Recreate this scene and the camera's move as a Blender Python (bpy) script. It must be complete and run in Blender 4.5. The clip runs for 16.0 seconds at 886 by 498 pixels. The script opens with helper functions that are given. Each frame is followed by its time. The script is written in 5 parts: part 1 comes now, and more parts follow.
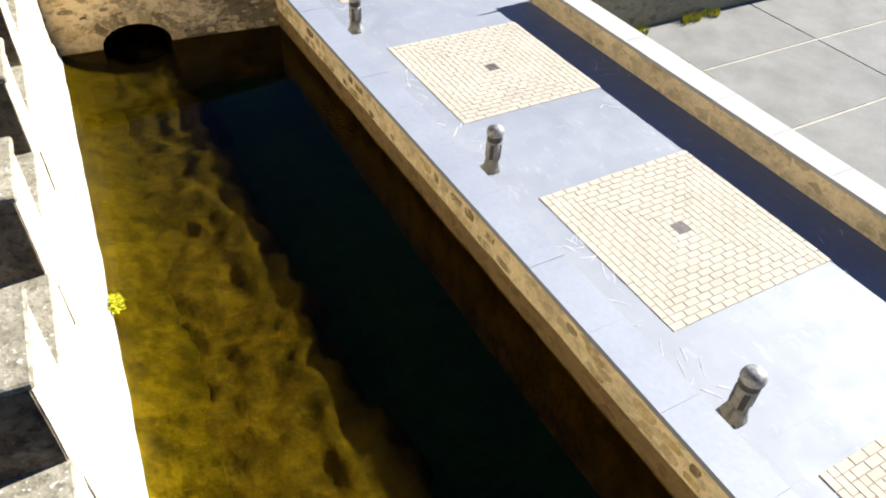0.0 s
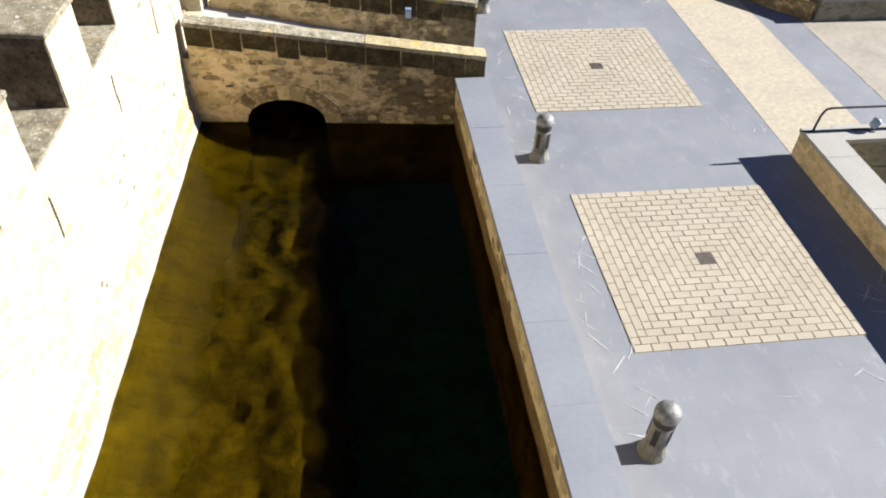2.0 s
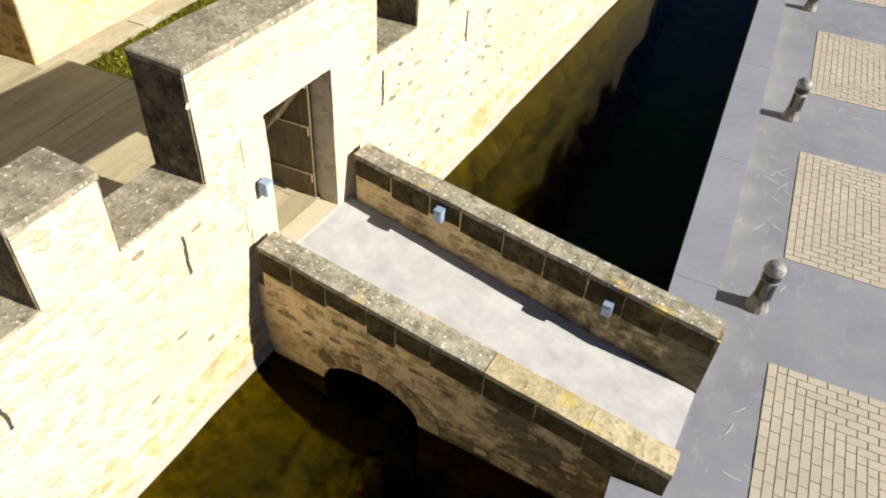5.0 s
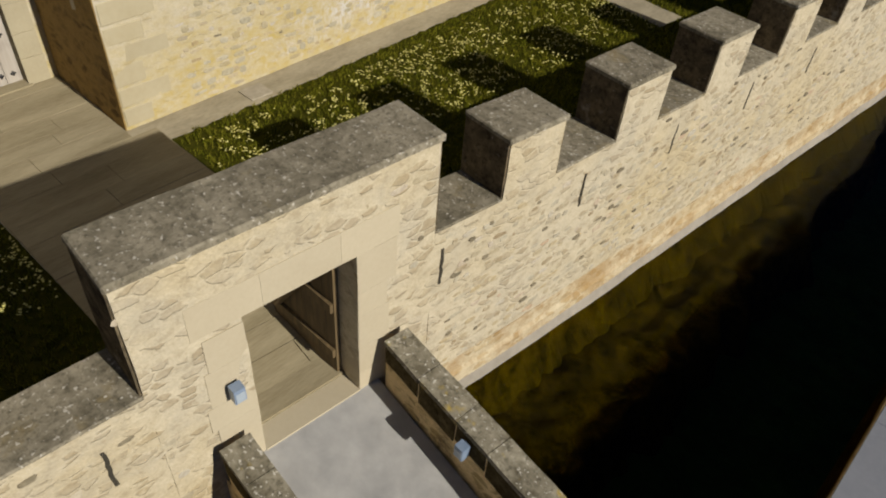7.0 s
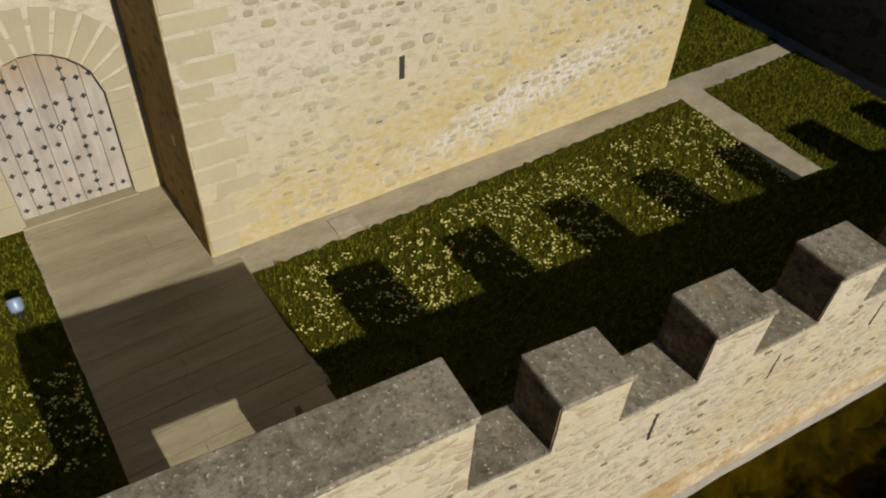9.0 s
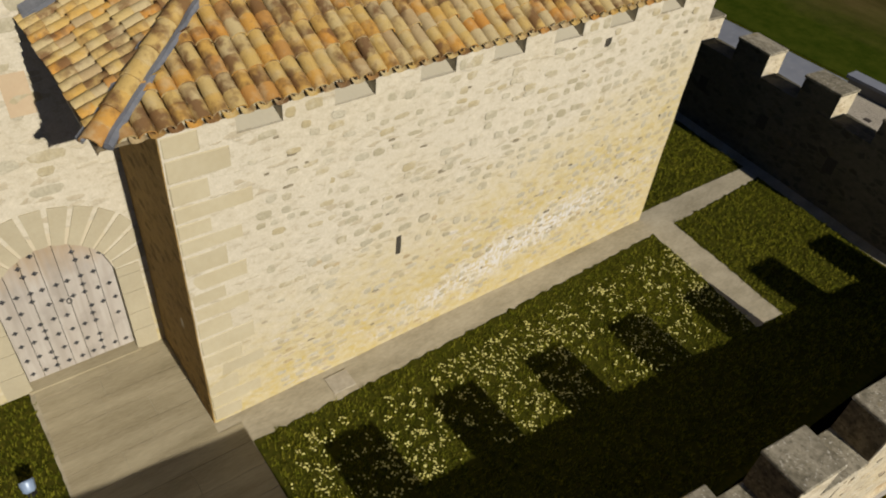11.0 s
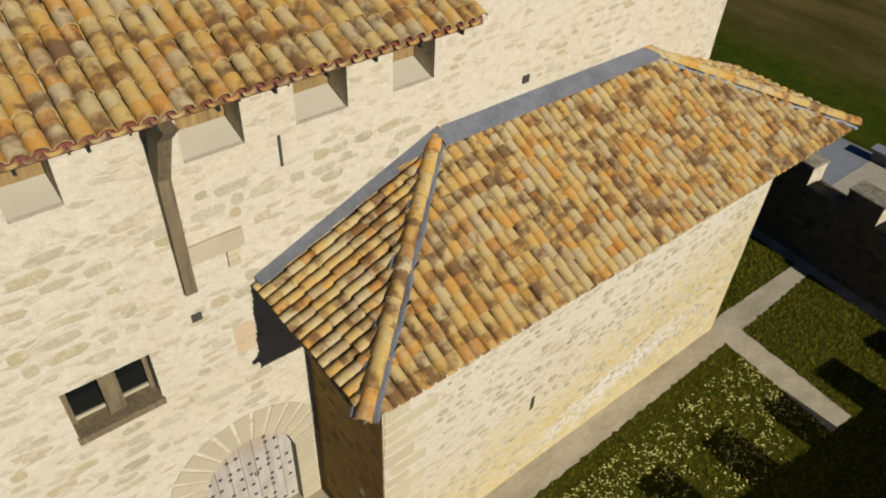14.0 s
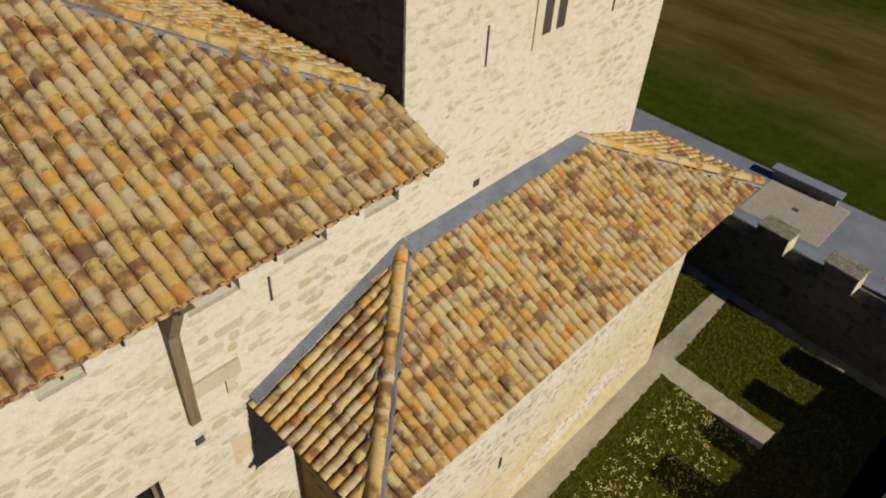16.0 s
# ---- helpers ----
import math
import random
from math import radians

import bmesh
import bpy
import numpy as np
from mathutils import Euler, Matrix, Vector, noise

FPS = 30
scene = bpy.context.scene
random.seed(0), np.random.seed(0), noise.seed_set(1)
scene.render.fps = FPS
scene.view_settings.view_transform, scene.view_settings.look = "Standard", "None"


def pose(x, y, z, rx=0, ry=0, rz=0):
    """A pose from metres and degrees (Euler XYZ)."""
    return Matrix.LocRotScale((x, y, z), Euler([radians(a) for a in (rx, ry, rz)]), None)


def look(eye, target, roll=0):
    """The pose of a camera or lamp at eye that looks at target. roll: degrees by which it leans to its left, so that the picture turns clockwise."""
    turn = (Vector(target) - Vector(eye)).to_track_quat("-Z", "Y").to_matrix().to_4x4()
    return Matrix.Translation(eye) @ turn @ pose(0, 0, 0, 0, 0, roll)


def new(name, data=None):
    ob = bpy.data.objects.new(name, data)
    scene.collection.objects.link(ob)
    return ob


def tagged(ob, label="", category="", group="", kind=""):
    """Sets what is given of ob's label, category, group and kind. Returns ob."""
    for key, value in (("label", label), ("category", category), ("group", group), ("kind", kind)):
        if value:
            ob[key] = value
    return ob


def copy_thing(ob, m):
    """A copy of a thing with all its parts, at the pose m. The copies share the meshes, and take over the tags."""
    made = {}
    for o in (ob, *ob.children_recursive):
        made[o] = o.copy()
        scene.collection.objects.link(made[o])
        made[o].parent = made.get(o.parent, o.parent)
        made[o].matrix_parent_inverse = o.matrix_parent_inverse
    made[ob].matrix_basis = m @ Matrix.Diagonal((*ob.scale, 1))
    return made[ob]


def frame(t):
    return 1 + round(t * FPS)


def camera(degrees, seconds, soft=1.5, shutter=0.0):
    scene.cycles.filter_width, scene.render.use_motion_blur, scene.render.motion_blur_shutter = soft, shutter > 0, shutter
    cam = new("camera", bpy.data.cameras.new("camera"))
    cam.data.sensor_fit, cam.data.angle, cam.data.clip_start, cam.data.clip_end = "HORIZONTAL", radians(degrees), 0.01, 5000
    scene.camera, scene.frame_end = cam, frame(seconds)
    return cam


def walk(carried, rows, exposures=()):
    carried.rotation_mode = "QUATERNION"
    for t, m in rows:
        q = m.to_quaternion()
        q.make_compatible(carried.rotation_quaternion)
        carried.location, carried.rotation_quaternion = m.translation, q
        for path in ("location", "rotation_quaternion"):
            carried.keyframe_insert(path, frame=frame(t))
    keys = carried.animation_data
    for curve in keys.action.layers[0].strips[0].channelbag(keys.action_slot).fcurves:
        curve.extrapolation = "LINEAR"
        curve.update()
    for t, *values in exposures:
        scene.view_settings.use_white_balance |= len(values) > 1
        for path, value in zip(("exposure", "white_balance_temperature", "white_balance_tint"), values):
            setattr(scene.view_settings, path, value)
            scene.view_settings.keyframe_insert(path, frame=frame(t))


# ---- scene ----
cam = camera(62.6, 16.0, soft=2.0)
PATH = [
    (0, (-1.066, 0.47, 6.829), (-0.292, 1.728, 5.481), 3.7),
    (0.5, (-0.259, 1.28, 6.778), (0.38, 2.613, 5.431), 3.4),
    (1, (0.431, 2.255, 6.751), (0.923, 3.644, 5.399), 2.7),
    (1.5, (0.967, 3.239, 6.765), (1.336, 4.657, 5.404), 2.7),
    (2, (1.473, 4.35, 6.689), (1.72, 5.795, 5.328), 3.2),
    (2.5, (1.971, 5.343, 6.651), (2.1, 6.801, 5.288), 3.3),
    (3, (2.483, 6.446, 6.634), (2.472, 7.915, 5.277), 3.1),
    (3.5, (2.798, 7.517, 6.704), (2.644, 8.98, 5.349), 3.1),
    (4, (3.023, 8.656, 6.812), (2.725, 10.097, 5.458), 3.7),
    (4.2, (3.062, 9.091, 6.842), (2.714, 10.521, 5.487), 4.0),
    (6.3, (2.901, 12.966, 7.084), (2.078, 14.181, 5.725), 3.9),
    (6.5, (2.859, 13.24, 7.155), (1.997, 14.425, 5.793), 4.1),
    (7, (2.647, 13.889, 7.314), (1.709, 15.013, 5.952), 5.2),
    (7.5, (2.461, 14.403, 7.469), (1.431, 15.465, 6.123), 5.0),
    (8, (2.206, 14.868, 7.733), (1.108, 15.858, 6.386), 5.3),
    (8.5, (1.952, 15.256, 8.12), (0.807, 16.169, 6.758), 4.7),
    (9, (1.643, 15.606, 8.611), (0.469, 16.484, 7.251), 3.8),
    (9.2, (1.511, 15.723, 8.809), (0.333, 16.604, 7.453), 3.8),
    (11.3, (0.312, 15.779, 11.088), (-0.822, 16.757, 9.762), 7.2),
    (11.5, (0.28, 15.776, 11.223), (-0.871, 16.75, 9.909), 7.3),
    (12, (0.047, 15.46, 11.726), (-1.126, 16.437, 10.434), 7.3),
    (12.5, (-0.276, 15.139, 12.28), (-1.465, 16.089, 10.983), 6.3),
    (13, (-0.771, 14.689, 12.831), (-1.948, 15.652, 11.532), 5.5),
    (13.5, (-1.134, 14.351, 13.375), (-2.286, 15.325, 12.063), 5.2),
    (14, (-1.422, 14.087, 13.914), (-2.568, 15.067, 12.6), 3.3),
    (14.5, (-1.654, 13.95, 14.403), (-2.789, 14.928, 13.078), 1.5),
    (15, (-1.852, 13.798, 14.935), (-2.965, 14.798, 13.609), 0.9),
    (15.5, (-1.97, 13.719, 15.407), (-3.035, 14.783, 14.091), 2.3),
    (16, (-2.053, 13.685, 15.85), (-3.06, 14.81, 14.539), 3.8),
]
EXPOSURES = [(0.0, 2.34, 5980, 10), (0.5, 2.14, 6020, 10), (1.0, 1.98, 6060, 10), (2.0, 1.88, 6220, 10), (3.0, 1.63, 6420, 10), (4.2, 1.7, 6520, 10), (6.3, 0.68, 6700, 10), (7.0, 0.22, 6700, 10), (9.2, 0.11, 6700, 10), (11.3, 0.38, 6650, 10), (12.5, 0.47, 6600, 10), (16.0, 0.37, 6600, 10)]
walk(cam, [(t, look(eye, target, roll)) for t, eye, target, roll in PATH], EXPOSURES)

# ---- sun, sky, exposure ----
SUN_TO = Vector((1.77, 0.07, 1.0)).normalized()
world = bpy.data.worlds.new("sky_world")
scene.world = world
world.use_nodes = True
wn = world.node_tree.nodes
sky = wn.new("ShaderNodeTexSky")
sky.sky_type, sky.sun_disc = "NISHITA", False
sky.dust_density, sky.ozone_density = 0.0, 8.0
sky.sun_elevation = math.asin(SUN_TO.z)
sky.sun_rotation = math.atan2(SUN_TO.x, SUN_TO.y)
wn["Background"].inputs["Strength"].default_value = 0.018
haze_free = wn.new("ShaderNodeMix")
haze_free.data_type, haze_free.blend_type = "RGBA", "MULTIPLY"
haze_free.inputs["Factor"].default_value = 1.0
haze_free.inputs["B"].default_value = (0.78, 0.96, 1.32, 1.0)     # deep clear blue
world.node_tree.links.new(sky.outputs[0], haze_free.inputs["A"])
world.node_tree.links.new(haze_free.outputs["Result"], wn["Background"].inputs["Color"])
sun = new("sun", bpy.data.lights.new("sun", "SUN"))
sun.data.energy, sun.data.angle, sun.data.color = 4.2, radians(0.55), (1.0, 0.95, 0.86)
sun.matrix_world = look(SUN_TO * 60, (0, 0, 0))

# ---- axes of the buildings: x out of the face, y along it ----
CURTAIN = pose(-1.0, 15.75, 0, 0, 0, -5.0)   # outer curtain wall
KEEP = pose(-6.42, 17.455, 0, 0, 0, 0.4)      # keep and annex, origin at the annex corner
YARD, WATER, BED = 1.10, -0.35, -1.12


# ---- materials ----
ALBEDO = 0.72     # all sunlit paint is toned by this, down to the reflectance of real stone and soil


class Nodes:
    def __init__(self, name):
        self.tone = ALBEDO
        self.m = bpy.data.materials.new(name)
        self.m.use_nodes = True
        self.t = self.m.node_tree
        self.b = self.t.nodes["Principled BSDF"]
        self.pos = self.t.nodes.new("ShaderNodeNewGeometry").outputs["Position"]

    def n(self, kind, **inputs):
        node = self.t.nodes.new("ShaderNode" + kind)
        for key, v in inputs.items():
            self.put(node.inputs[key.replace("_", " ")], v)
        return node

    def put(self, socket, v):
        if isinstance(v, bpy.types.NodeSocket):
            self.t.links.new(v, socket)
        elif isinstance(v, (tuple, list)) and socket.type == "RGBA":
            socket.default_value = (*v, 1.0) if len(v) == 3 else v
        else:
            socket.default_value = v

    def math(self, op, a, b=0.0):
        node = self.t.nodes.new("ShaderNodeMath")
        node.operation = op
        self.put(node.inputs[0], a)
        self.put(node.inputs[1], b)
        return node.outputs[0]

    def mix(self, f, a, b, kind="MIX"):
        node = self.t.nodes.new("ShaderNodeMix")
        node.data_type, node.blend_type = "RGBA", kind
        self.put(node.inputs["Factor"], f)
        self.put(node.inputs["A"], a)
        self.put(node.inputs["B"], b)
        return node.outputs["Result"]

    def step(self, v, lo, hi, a=0.0, b=1.0):
        node = self.n("MapRange", Value=v, From_Min=lo, From_Max=hi, To_Min=a, To_Max=b)
        return node.outputs[0]

    def scaled(self, s):
        node = self.n("Mapping", Vector=self.pos)
        node.inputs["Scale"].default_value = s
        return node.outputs[0]

    def noise(self, scale, detail=3.0, stretch=None, rough=0.55):
        v = self.scaled(stretch) if stretch else self.pos
        return self.n("TexNoise", Vector=v, Scale=scale, Detail=detail, Roughness=rough).outputs[0]

    def piece(self):
        a = self.t.nodes.new("ShaderNodeObjectInfo").outputs["Random"]
        b = self.t.nodes.new("ShaderNodeNewGeometry").outputs["Random Per Island"]
        return self.math("FRACT", self.math("ADD", a, b))

    def bump(self, height, strength=0.4, dist=0.02):
        self.put(self.b.inputs["Normal"], self.n("Bump", Height=height, Strength=strength, Distance=dist).outputs[0])

    def done(self, col, rough=0.85, metal=0.0):
        if self.tone != 1.0:
            col = self.mix(1.0, col, (self.tone,) * 3, "MULTIPLY")
        self.put(self.b.inputs["Base Color"], col)
        self.put(self.b.inputs["Roughness"], rough)
        self.b.inputs["Metallic"].default_value = metal
        if not isinstance(rough, bpy.types.NodeSocket) and rough >= 0.85:
            self.b.inputs["Specular IOR Level"].default_value = 0.0 if rough > 0.94 else 0.12     # dusty and matt
        return self.m


def grainy(name, dark, light, scale=1.2, rough=0.85, bump=0.35, fine=25.0, metal=0.0, vary=0.0, stretch=None):
    """A plain material with broad stains and fine grain."""
    k = Nodes(name)
    broad, small = k.noise(scale, 4.0, stretch), k.noise(fine, 3.0, stretch)
    f = k.step(k.math("ADD", k.math("MULTIPLY", broad, 0.65), k.math("MULTIPLY", small, 0.35)), 0.3, 0.7)
    col = k.mix(f, dark, light)
    if vary:
        col = k.mix(k.step(k.piece(), 0, 1, 0.0, vary), col, tuple(c * 0.45 for c in dark))
    k.bump(small, bump, 0.01)
    return k.done(col, rough, metal)


def masonry(name, mortar, stone_a, stone_b, stain, size=3.2, share=0.5, bump=0.5, bloom=None, damp=None, tone=ALBEDO, grime=0.0, flat=1.9, grime_col=(0.085, 0.066, 0.042), east=None):
    """Rubble set in mortar, with stains."""
    k = Nodes(name)
    k.tone = tone
    v = k.scaled((1.0, 1.0, flat))
    wob = k.n("TexNoise", Vector=v, Scale=3.0, Detail=3.0).outputs["Color"]
    v = k.mix(0.12, v, wob, "ADD")
    cell = k.n("TexVoronoi", Vector=v, Scale=size)
    edge = k.t.nodes.new("ShaderNodeTexVoronoi")
    edge.feature = "DISTANCE_TO_EDGE"
    k.put(edge.inputs["Vector"], v)
    edge.inputs["Scale"].default_value = size
    split = k.n("SeparateColor", Color=cell.outputs["Color"])
    grain = k.noise(38.0, 4.0)
    broad = k.noise(0.45, 5.0)
    rim = k.step(k.math("ADD", edge.outputs["Distance"], k.math("MULTIPLY", grain, 0.10)), 0.10, 0.19)
    shown = k.math("MULTIPLY", rim, k.step(split.outputs[0], 1.0 - share, 1.0 - share + 0.08))
    stone = k.mix(split.outputs[1], stone_a, stone_b)
    col = k.mix(k.math("MULTIPLY", shown, 0.8), mortar, stone)
    col = k.mix(k.step(broad, 0.45, 0.72, 0.0, 0.55), col, stain)
    col = k.mix(k.step(grain, 0.3, 0.75, 0.0, 0.28), col, tuple(c * 0.55 for c in stone_a))
    mid = k.noise(6.5, 6.0, (1.0, 1.0, 1.5), 0.72)
    col = k.mix(k.step(mid, 0.52, 0.66, 0.0, 0.5), col, tuple(c * 0.85 for c in stone_a))
    col = k.mix(k.step(mid, 0.36, 0.46, 0.45, 0.0), col, tuple(min(0.8, c * 1.12) for c in mortar))
    if grime:                      # black crust in patches
        crust = k.noise(1.5, 7.0, (1.0, 1.0, 1.2), 0.78)
        if east:                   # thicker towards the bank, painting in the castle wall's fading bounce light too
            crust = k.math("ADD", crust, k.step(k.n("SeparateXYZ", Vector=k.pos).outputs[0], east[0], east[1], -0.08, 0.12))
        col = k.mix(k.step(crust, 0.47, 0.60, 0.0, grime), col, grime_col)
    if damp:                       # ochre stain, ragged along its upper edge
        z = k.n("SeparateXYZ", Vector=k.pos).outputs[2]
        y = k.n("SeparateXYZ", Vector=k.pos).outputs[1]
        z = k.math("SUBTRACT", z, k.math("MULTIPLY", k.math("SUBTRACT", y, 17.5), 0.28))
        f = k.step(k.math("ADD", z, k.math("MULTIPLY", k.noise(0.8, 5.0, None, 0.62), 2.2)), damp[0], damp[1], 1.0, 0.0)
        col = k.mix(k.math("MULTIPLY", f, k.step(k.noise(5.0, 6.0, (1.0, 1.0, 1.6), 0.75), 0.36, 0.60, 0.95, 0.30)), col, damp[2])
    if bloom:                      # white lime patch
        q = k.n("Mapping", Vector=k.pos)
        q.inputs["Location"].default_value = [-a for a in bloom[0]]
        q = k.n("Mapping", Vector=q.outputs[0])
        q.inputs["Rotation"].default_value = (radians(-bloom[2]), 0, 0)
        q = k.n("Mapping", Vector=q.outputs[0])
        q.inputs["Scale"].default_value = bloom[1]
        far = k.n("VectorMath", Vector=q.outputs[0])
        far.operation = "LENGTH"
        f = k.step(k.math("ADD", far.outputs["Value"], k.math("MULTIPLY", k.noise(3.5, 6.0, None, 0.7), 1.6)), 1.05, 1.60, 0.95, 0.0)
        f = k.math("MULTIPLY", f, k.step(k.noise(9.0, 5.0, (1.0, 1.6, 0.8), 0.7), 0.40, 0.54))
        col = k.mix(f, col, (0.68, 0.66, 0.63))
    k.bump(k.math("ADD", k.math("MULTIPLY", shown, 0.6), k.math("MULTIPLY", grain, 0.5)), bump, 0.03)
    return k.done(col, 0.9)


def slate(name):
    """Blue-grey limestone paving with pale veins and worn joints."""
    k = Nodes(name)
    broad, small, mid = k.noise(0.35, 4.0), k.noise(30.0, 3.0), k.noise(2.2, 5.0)
    col = k.mix(k.step(broad, 0.35, 0.65), (0.190, 0.203, 0.233), (0.243, 0.256, 0.287))
    col = k.mix(k.step(mid, 0.42, 0.70, 0.0, 0.45), col, (0.28, 0.288, 0.308))
    brick = k.t.nodes.new("ShaderNodeTexBrick")
    k.put(brick.inputs["Vector"], k.pos)
    for key, v in (("Scale", 1.0), ("Mortar Size", 0.006), ("Mortar Smooth", 0.3), ("Brick Width", 0.80), ("Row Height", 0.50)):
        brick.inputs[key].default_value = v
    brick.inputs["Color1"].default_value = (0.965, 0.965, 0.97, 1)
    brick.inputs["Color2"].default_value = (1.02, 1.02, 1.015, 1)
    brick.inputs["Mortar"].default_value = (0.965, 0.965, 0.965, 1)
    col = k.mix(1.0, col, brick.outputs["Color"], "MULTIPLY")
    joint = brick.outputs["Fac"]
    col = k.mix(k.math("MULTIPLY", joint, 0.03), col, (0.12, 0.12, 0.13))
    vein = k.noise(5.5, 6.0, (1.0, 0.45, 1.0), 0.72)
    col = k.mix(k.step(vein, 0.56, 0.66, 0.0, 0.35), col, (0.37, 0.385, 0.42))
    col = k.mix(k.step(vein, 0.34, 0.44, 0.30, 0.0), col, (0.17, 0.19, 0.235))
    k.bump(k.math("SUBTRACT", k.math("MULTIPLY", small, 0.4), joint), 0.2, 0.01)
    return k.done(col, k.step(mid, 0.3, 0.8, 0.6, 0.8))


def tile_clay(name):
    k = Nodes(name)
    r = k.piece()
    ramp = k.t.nodes.new("ShaderNodeValToRGB")
    k.put(ramp.inputs[0], r)
    stops = ((0.0, (0.36, 0.19, 0.07)), (0.08, (0.60, 0.26, 0.04)), (0.24, (0.60, 0.34, 0.07)), (0.45, (0.58, 0.40, 0.13)), (0.70, (0.57, 0.44, 0.20)), (0.88, (0.53, 0.44, 0.26)), (1.0, (0.42, 0.30, 0.16)))
    while len(ramp.color_ramp.elements) < len(stops):
        ramp.color_ramp.elements.new(0.5)
    for e, (p, c) in zip(ramp.color_ramp.elements, stops):
        e.position, e.color = p, (*c, 1.0)
    soft, patch, grain = k.noise(5.0, 3.0, None, 0.5), k.noise(9.0, 6.0, None, 0.7), k.noise(48.0, 3.0)
    col = k.mix(0.16, ramp.outputs[0], (0.57, 0.40, 0.15))
    col = k.mix(k.step(k.noise(6.5, 4.0, None, 0.55), 0.48, 0.66, 0.0, 0.5), col, (0.58, 0.47, 0.27))
    own = k.math("FRACT", k.math("MULTIPLY", r, 7.31))
    smudge = k.math("ADD", k.math("ADD", k.math("MULTIPLY", soft, 0.75), k.math("MULTIPLY", patch, 0.35)), k.math("ADD", k.math("MULTIPLY", k.noise(1.1, 4.0), 0.42), k.math("MULTIPLY", own, 0.20)))
    col = k.mix(k.step(smudge, 0.84, 1.00, 0.0, 0.9), col, (0.17, 0.085, 0.036))
    col = k.mix(k.step(k.noise(17.0, 4.0, None, 0.6), 0.56, 0.76, 0.0, 0.35), col, (0.24, 0.15, 0.085))
    col = k.mix(k.step(grain, 0.35, 0.8, 0.0, 0.2), col, (0.2, 0.12, 0.06))
    k.bump(k.math("ADD", patch, k.math("MULTIPLY", grain, 0.6)), 0.45, 0.014)
    k.tone = 0.76
    return k.done(col, 0.85)


def turf(name, a, b, c):
    k = Nodes(name)
    col = k.mix(k.step(k.noise(0.8, 4.0), 0.35, 0.65), a, b)
    col = k.mix(k.step(k.noise(14.0, 4.0), 0.4, 0.7), col, c)
    col = k.mix(k.step(k.piece(), 0, 1, 0.0, 0.35), col, b)
    k.bump(k.noise(40.0, 3.0), 0.5, 0.03)
    return k.done(col, 0.95)


def water_mat():
    k = Nodes("moat_water")
    k.b.inputs["Transmission Weight"].default_value = 1.0
    k.b.inputs["IOR"].default_value = 1.12
    k.bump(k.noise(1.4, 2.0), 0.02, 0.02)
    k.tone = 1.0
    return k.done((0.60, 0.51, 0.06), 0.01)


def bed_mat(name, dark, mid_c, bright, thin=None, lush=None):
    """Growth on the moat floor; thin: distances from the castle wall between which deepening water's dimness is painted
    in, raggedly.
    """
    k = Nodes(name)
    broad, mid, small = k.noise(0.5, 5.0, None, 0.65), k.noise(2.2, 6.0, (1.0, 1.5, 1.0), 0.7), k.noise(11.0, 4.0)
    col = k.mix(k.step(mid, 0.40, 0.60), dark, mid_c)
    col = k.mix(k.step(broad, 0.50, 0.66, 0.0, 0.75), col, dark)
    col = k.mix(k.step(small, 0.45, 0.7, 0.0, 0.4), col, bright)
    p = k.n("SeparateXYZ", Vector=k.pos)
    if lush:                       # thick golden growth in the southern stretch, in clumps
        clump = k.noise(3.2, 6.0, None, 0.72)
        gold = k.mix(k.step(clump, 0.42, 0.60), tuple(0.9 * c for c in mid_c), lush)
        gold = k.mix(k.step(k.noise(1.1, 5.0, None, 0.7), 0.53, 0.66, 0.0, 0.85), gold, tuple(0.2 * c for c in mid_c))
        south = k.math("ADD", p.outputs[1], k.math("MULTIPLY", k.noise(0.6, 4.0), 7.0))
        col = k.mix(k.step(south, 9.0, 17.0, 1.0, 0.0), col, gold)
    # light lost in deeper water, painted as a ragged fade to dark
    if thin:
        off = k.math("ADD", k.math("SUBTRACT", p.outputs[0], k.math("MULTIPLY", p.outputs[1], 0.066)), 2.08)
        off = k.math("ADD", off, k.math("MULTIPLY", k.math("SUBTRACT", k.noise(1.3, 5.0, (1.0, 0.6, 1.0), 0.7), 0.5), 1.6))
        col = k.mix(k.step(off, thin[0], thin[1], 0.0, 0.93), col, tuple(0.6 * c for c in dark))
    k.bump(k.math("ADD", mid, k.math("MULTIPLY", small, 0.4)), 0.45, 0.08)
    return k.done(col, 0.95)


def wood(name, dark, light, fine=18.0, rain=None):
    k = Nodes(name)
    g = k.noise(fine, 4.0, (1.0, 1.0, 0.08))
    col = k.mix(k.step(g, 0.3, 0.7), dark, light)
    col = k.mix(k.step(k.noise(2.5, 3.0), 0.5, 0.75, 0.0, 0.5), col, tuple(0.6 * v for v in dark))
    col = k.mix(k.step(k.piece(), 0, 1, 0.0, 0.3), col, tuple(0.6 * v for v in light))
    if rain:                       # brown above this height, where the rain has not bleached it
        z = k.math("ADD", k.n("SeparateXYZ", Vector=k.pos).outputs[2], k.math("MULTIPLY", k.noise(3.0, 4.0, (1.0, 3.0, 0.5)), 0.9))
        col = k.mix(k.step(z, rain[0], rain[1], 0.0, 0.8), col, rain[2])
    k.bump(g, 0.3, 0.006)
    return k.done(col, 0.75)


def speckled(name, dark, light, speck, lichen, amount=0.62):
    """Weathered coping with white specks and patches of lichen."""
    k = Nodes(name)
    broad, mid, fine = k.noise(0.9, 4.0), k.noise(6.0, 5.0, None, 0.65), k.noise(21.0, 3.0, None, 0.6)
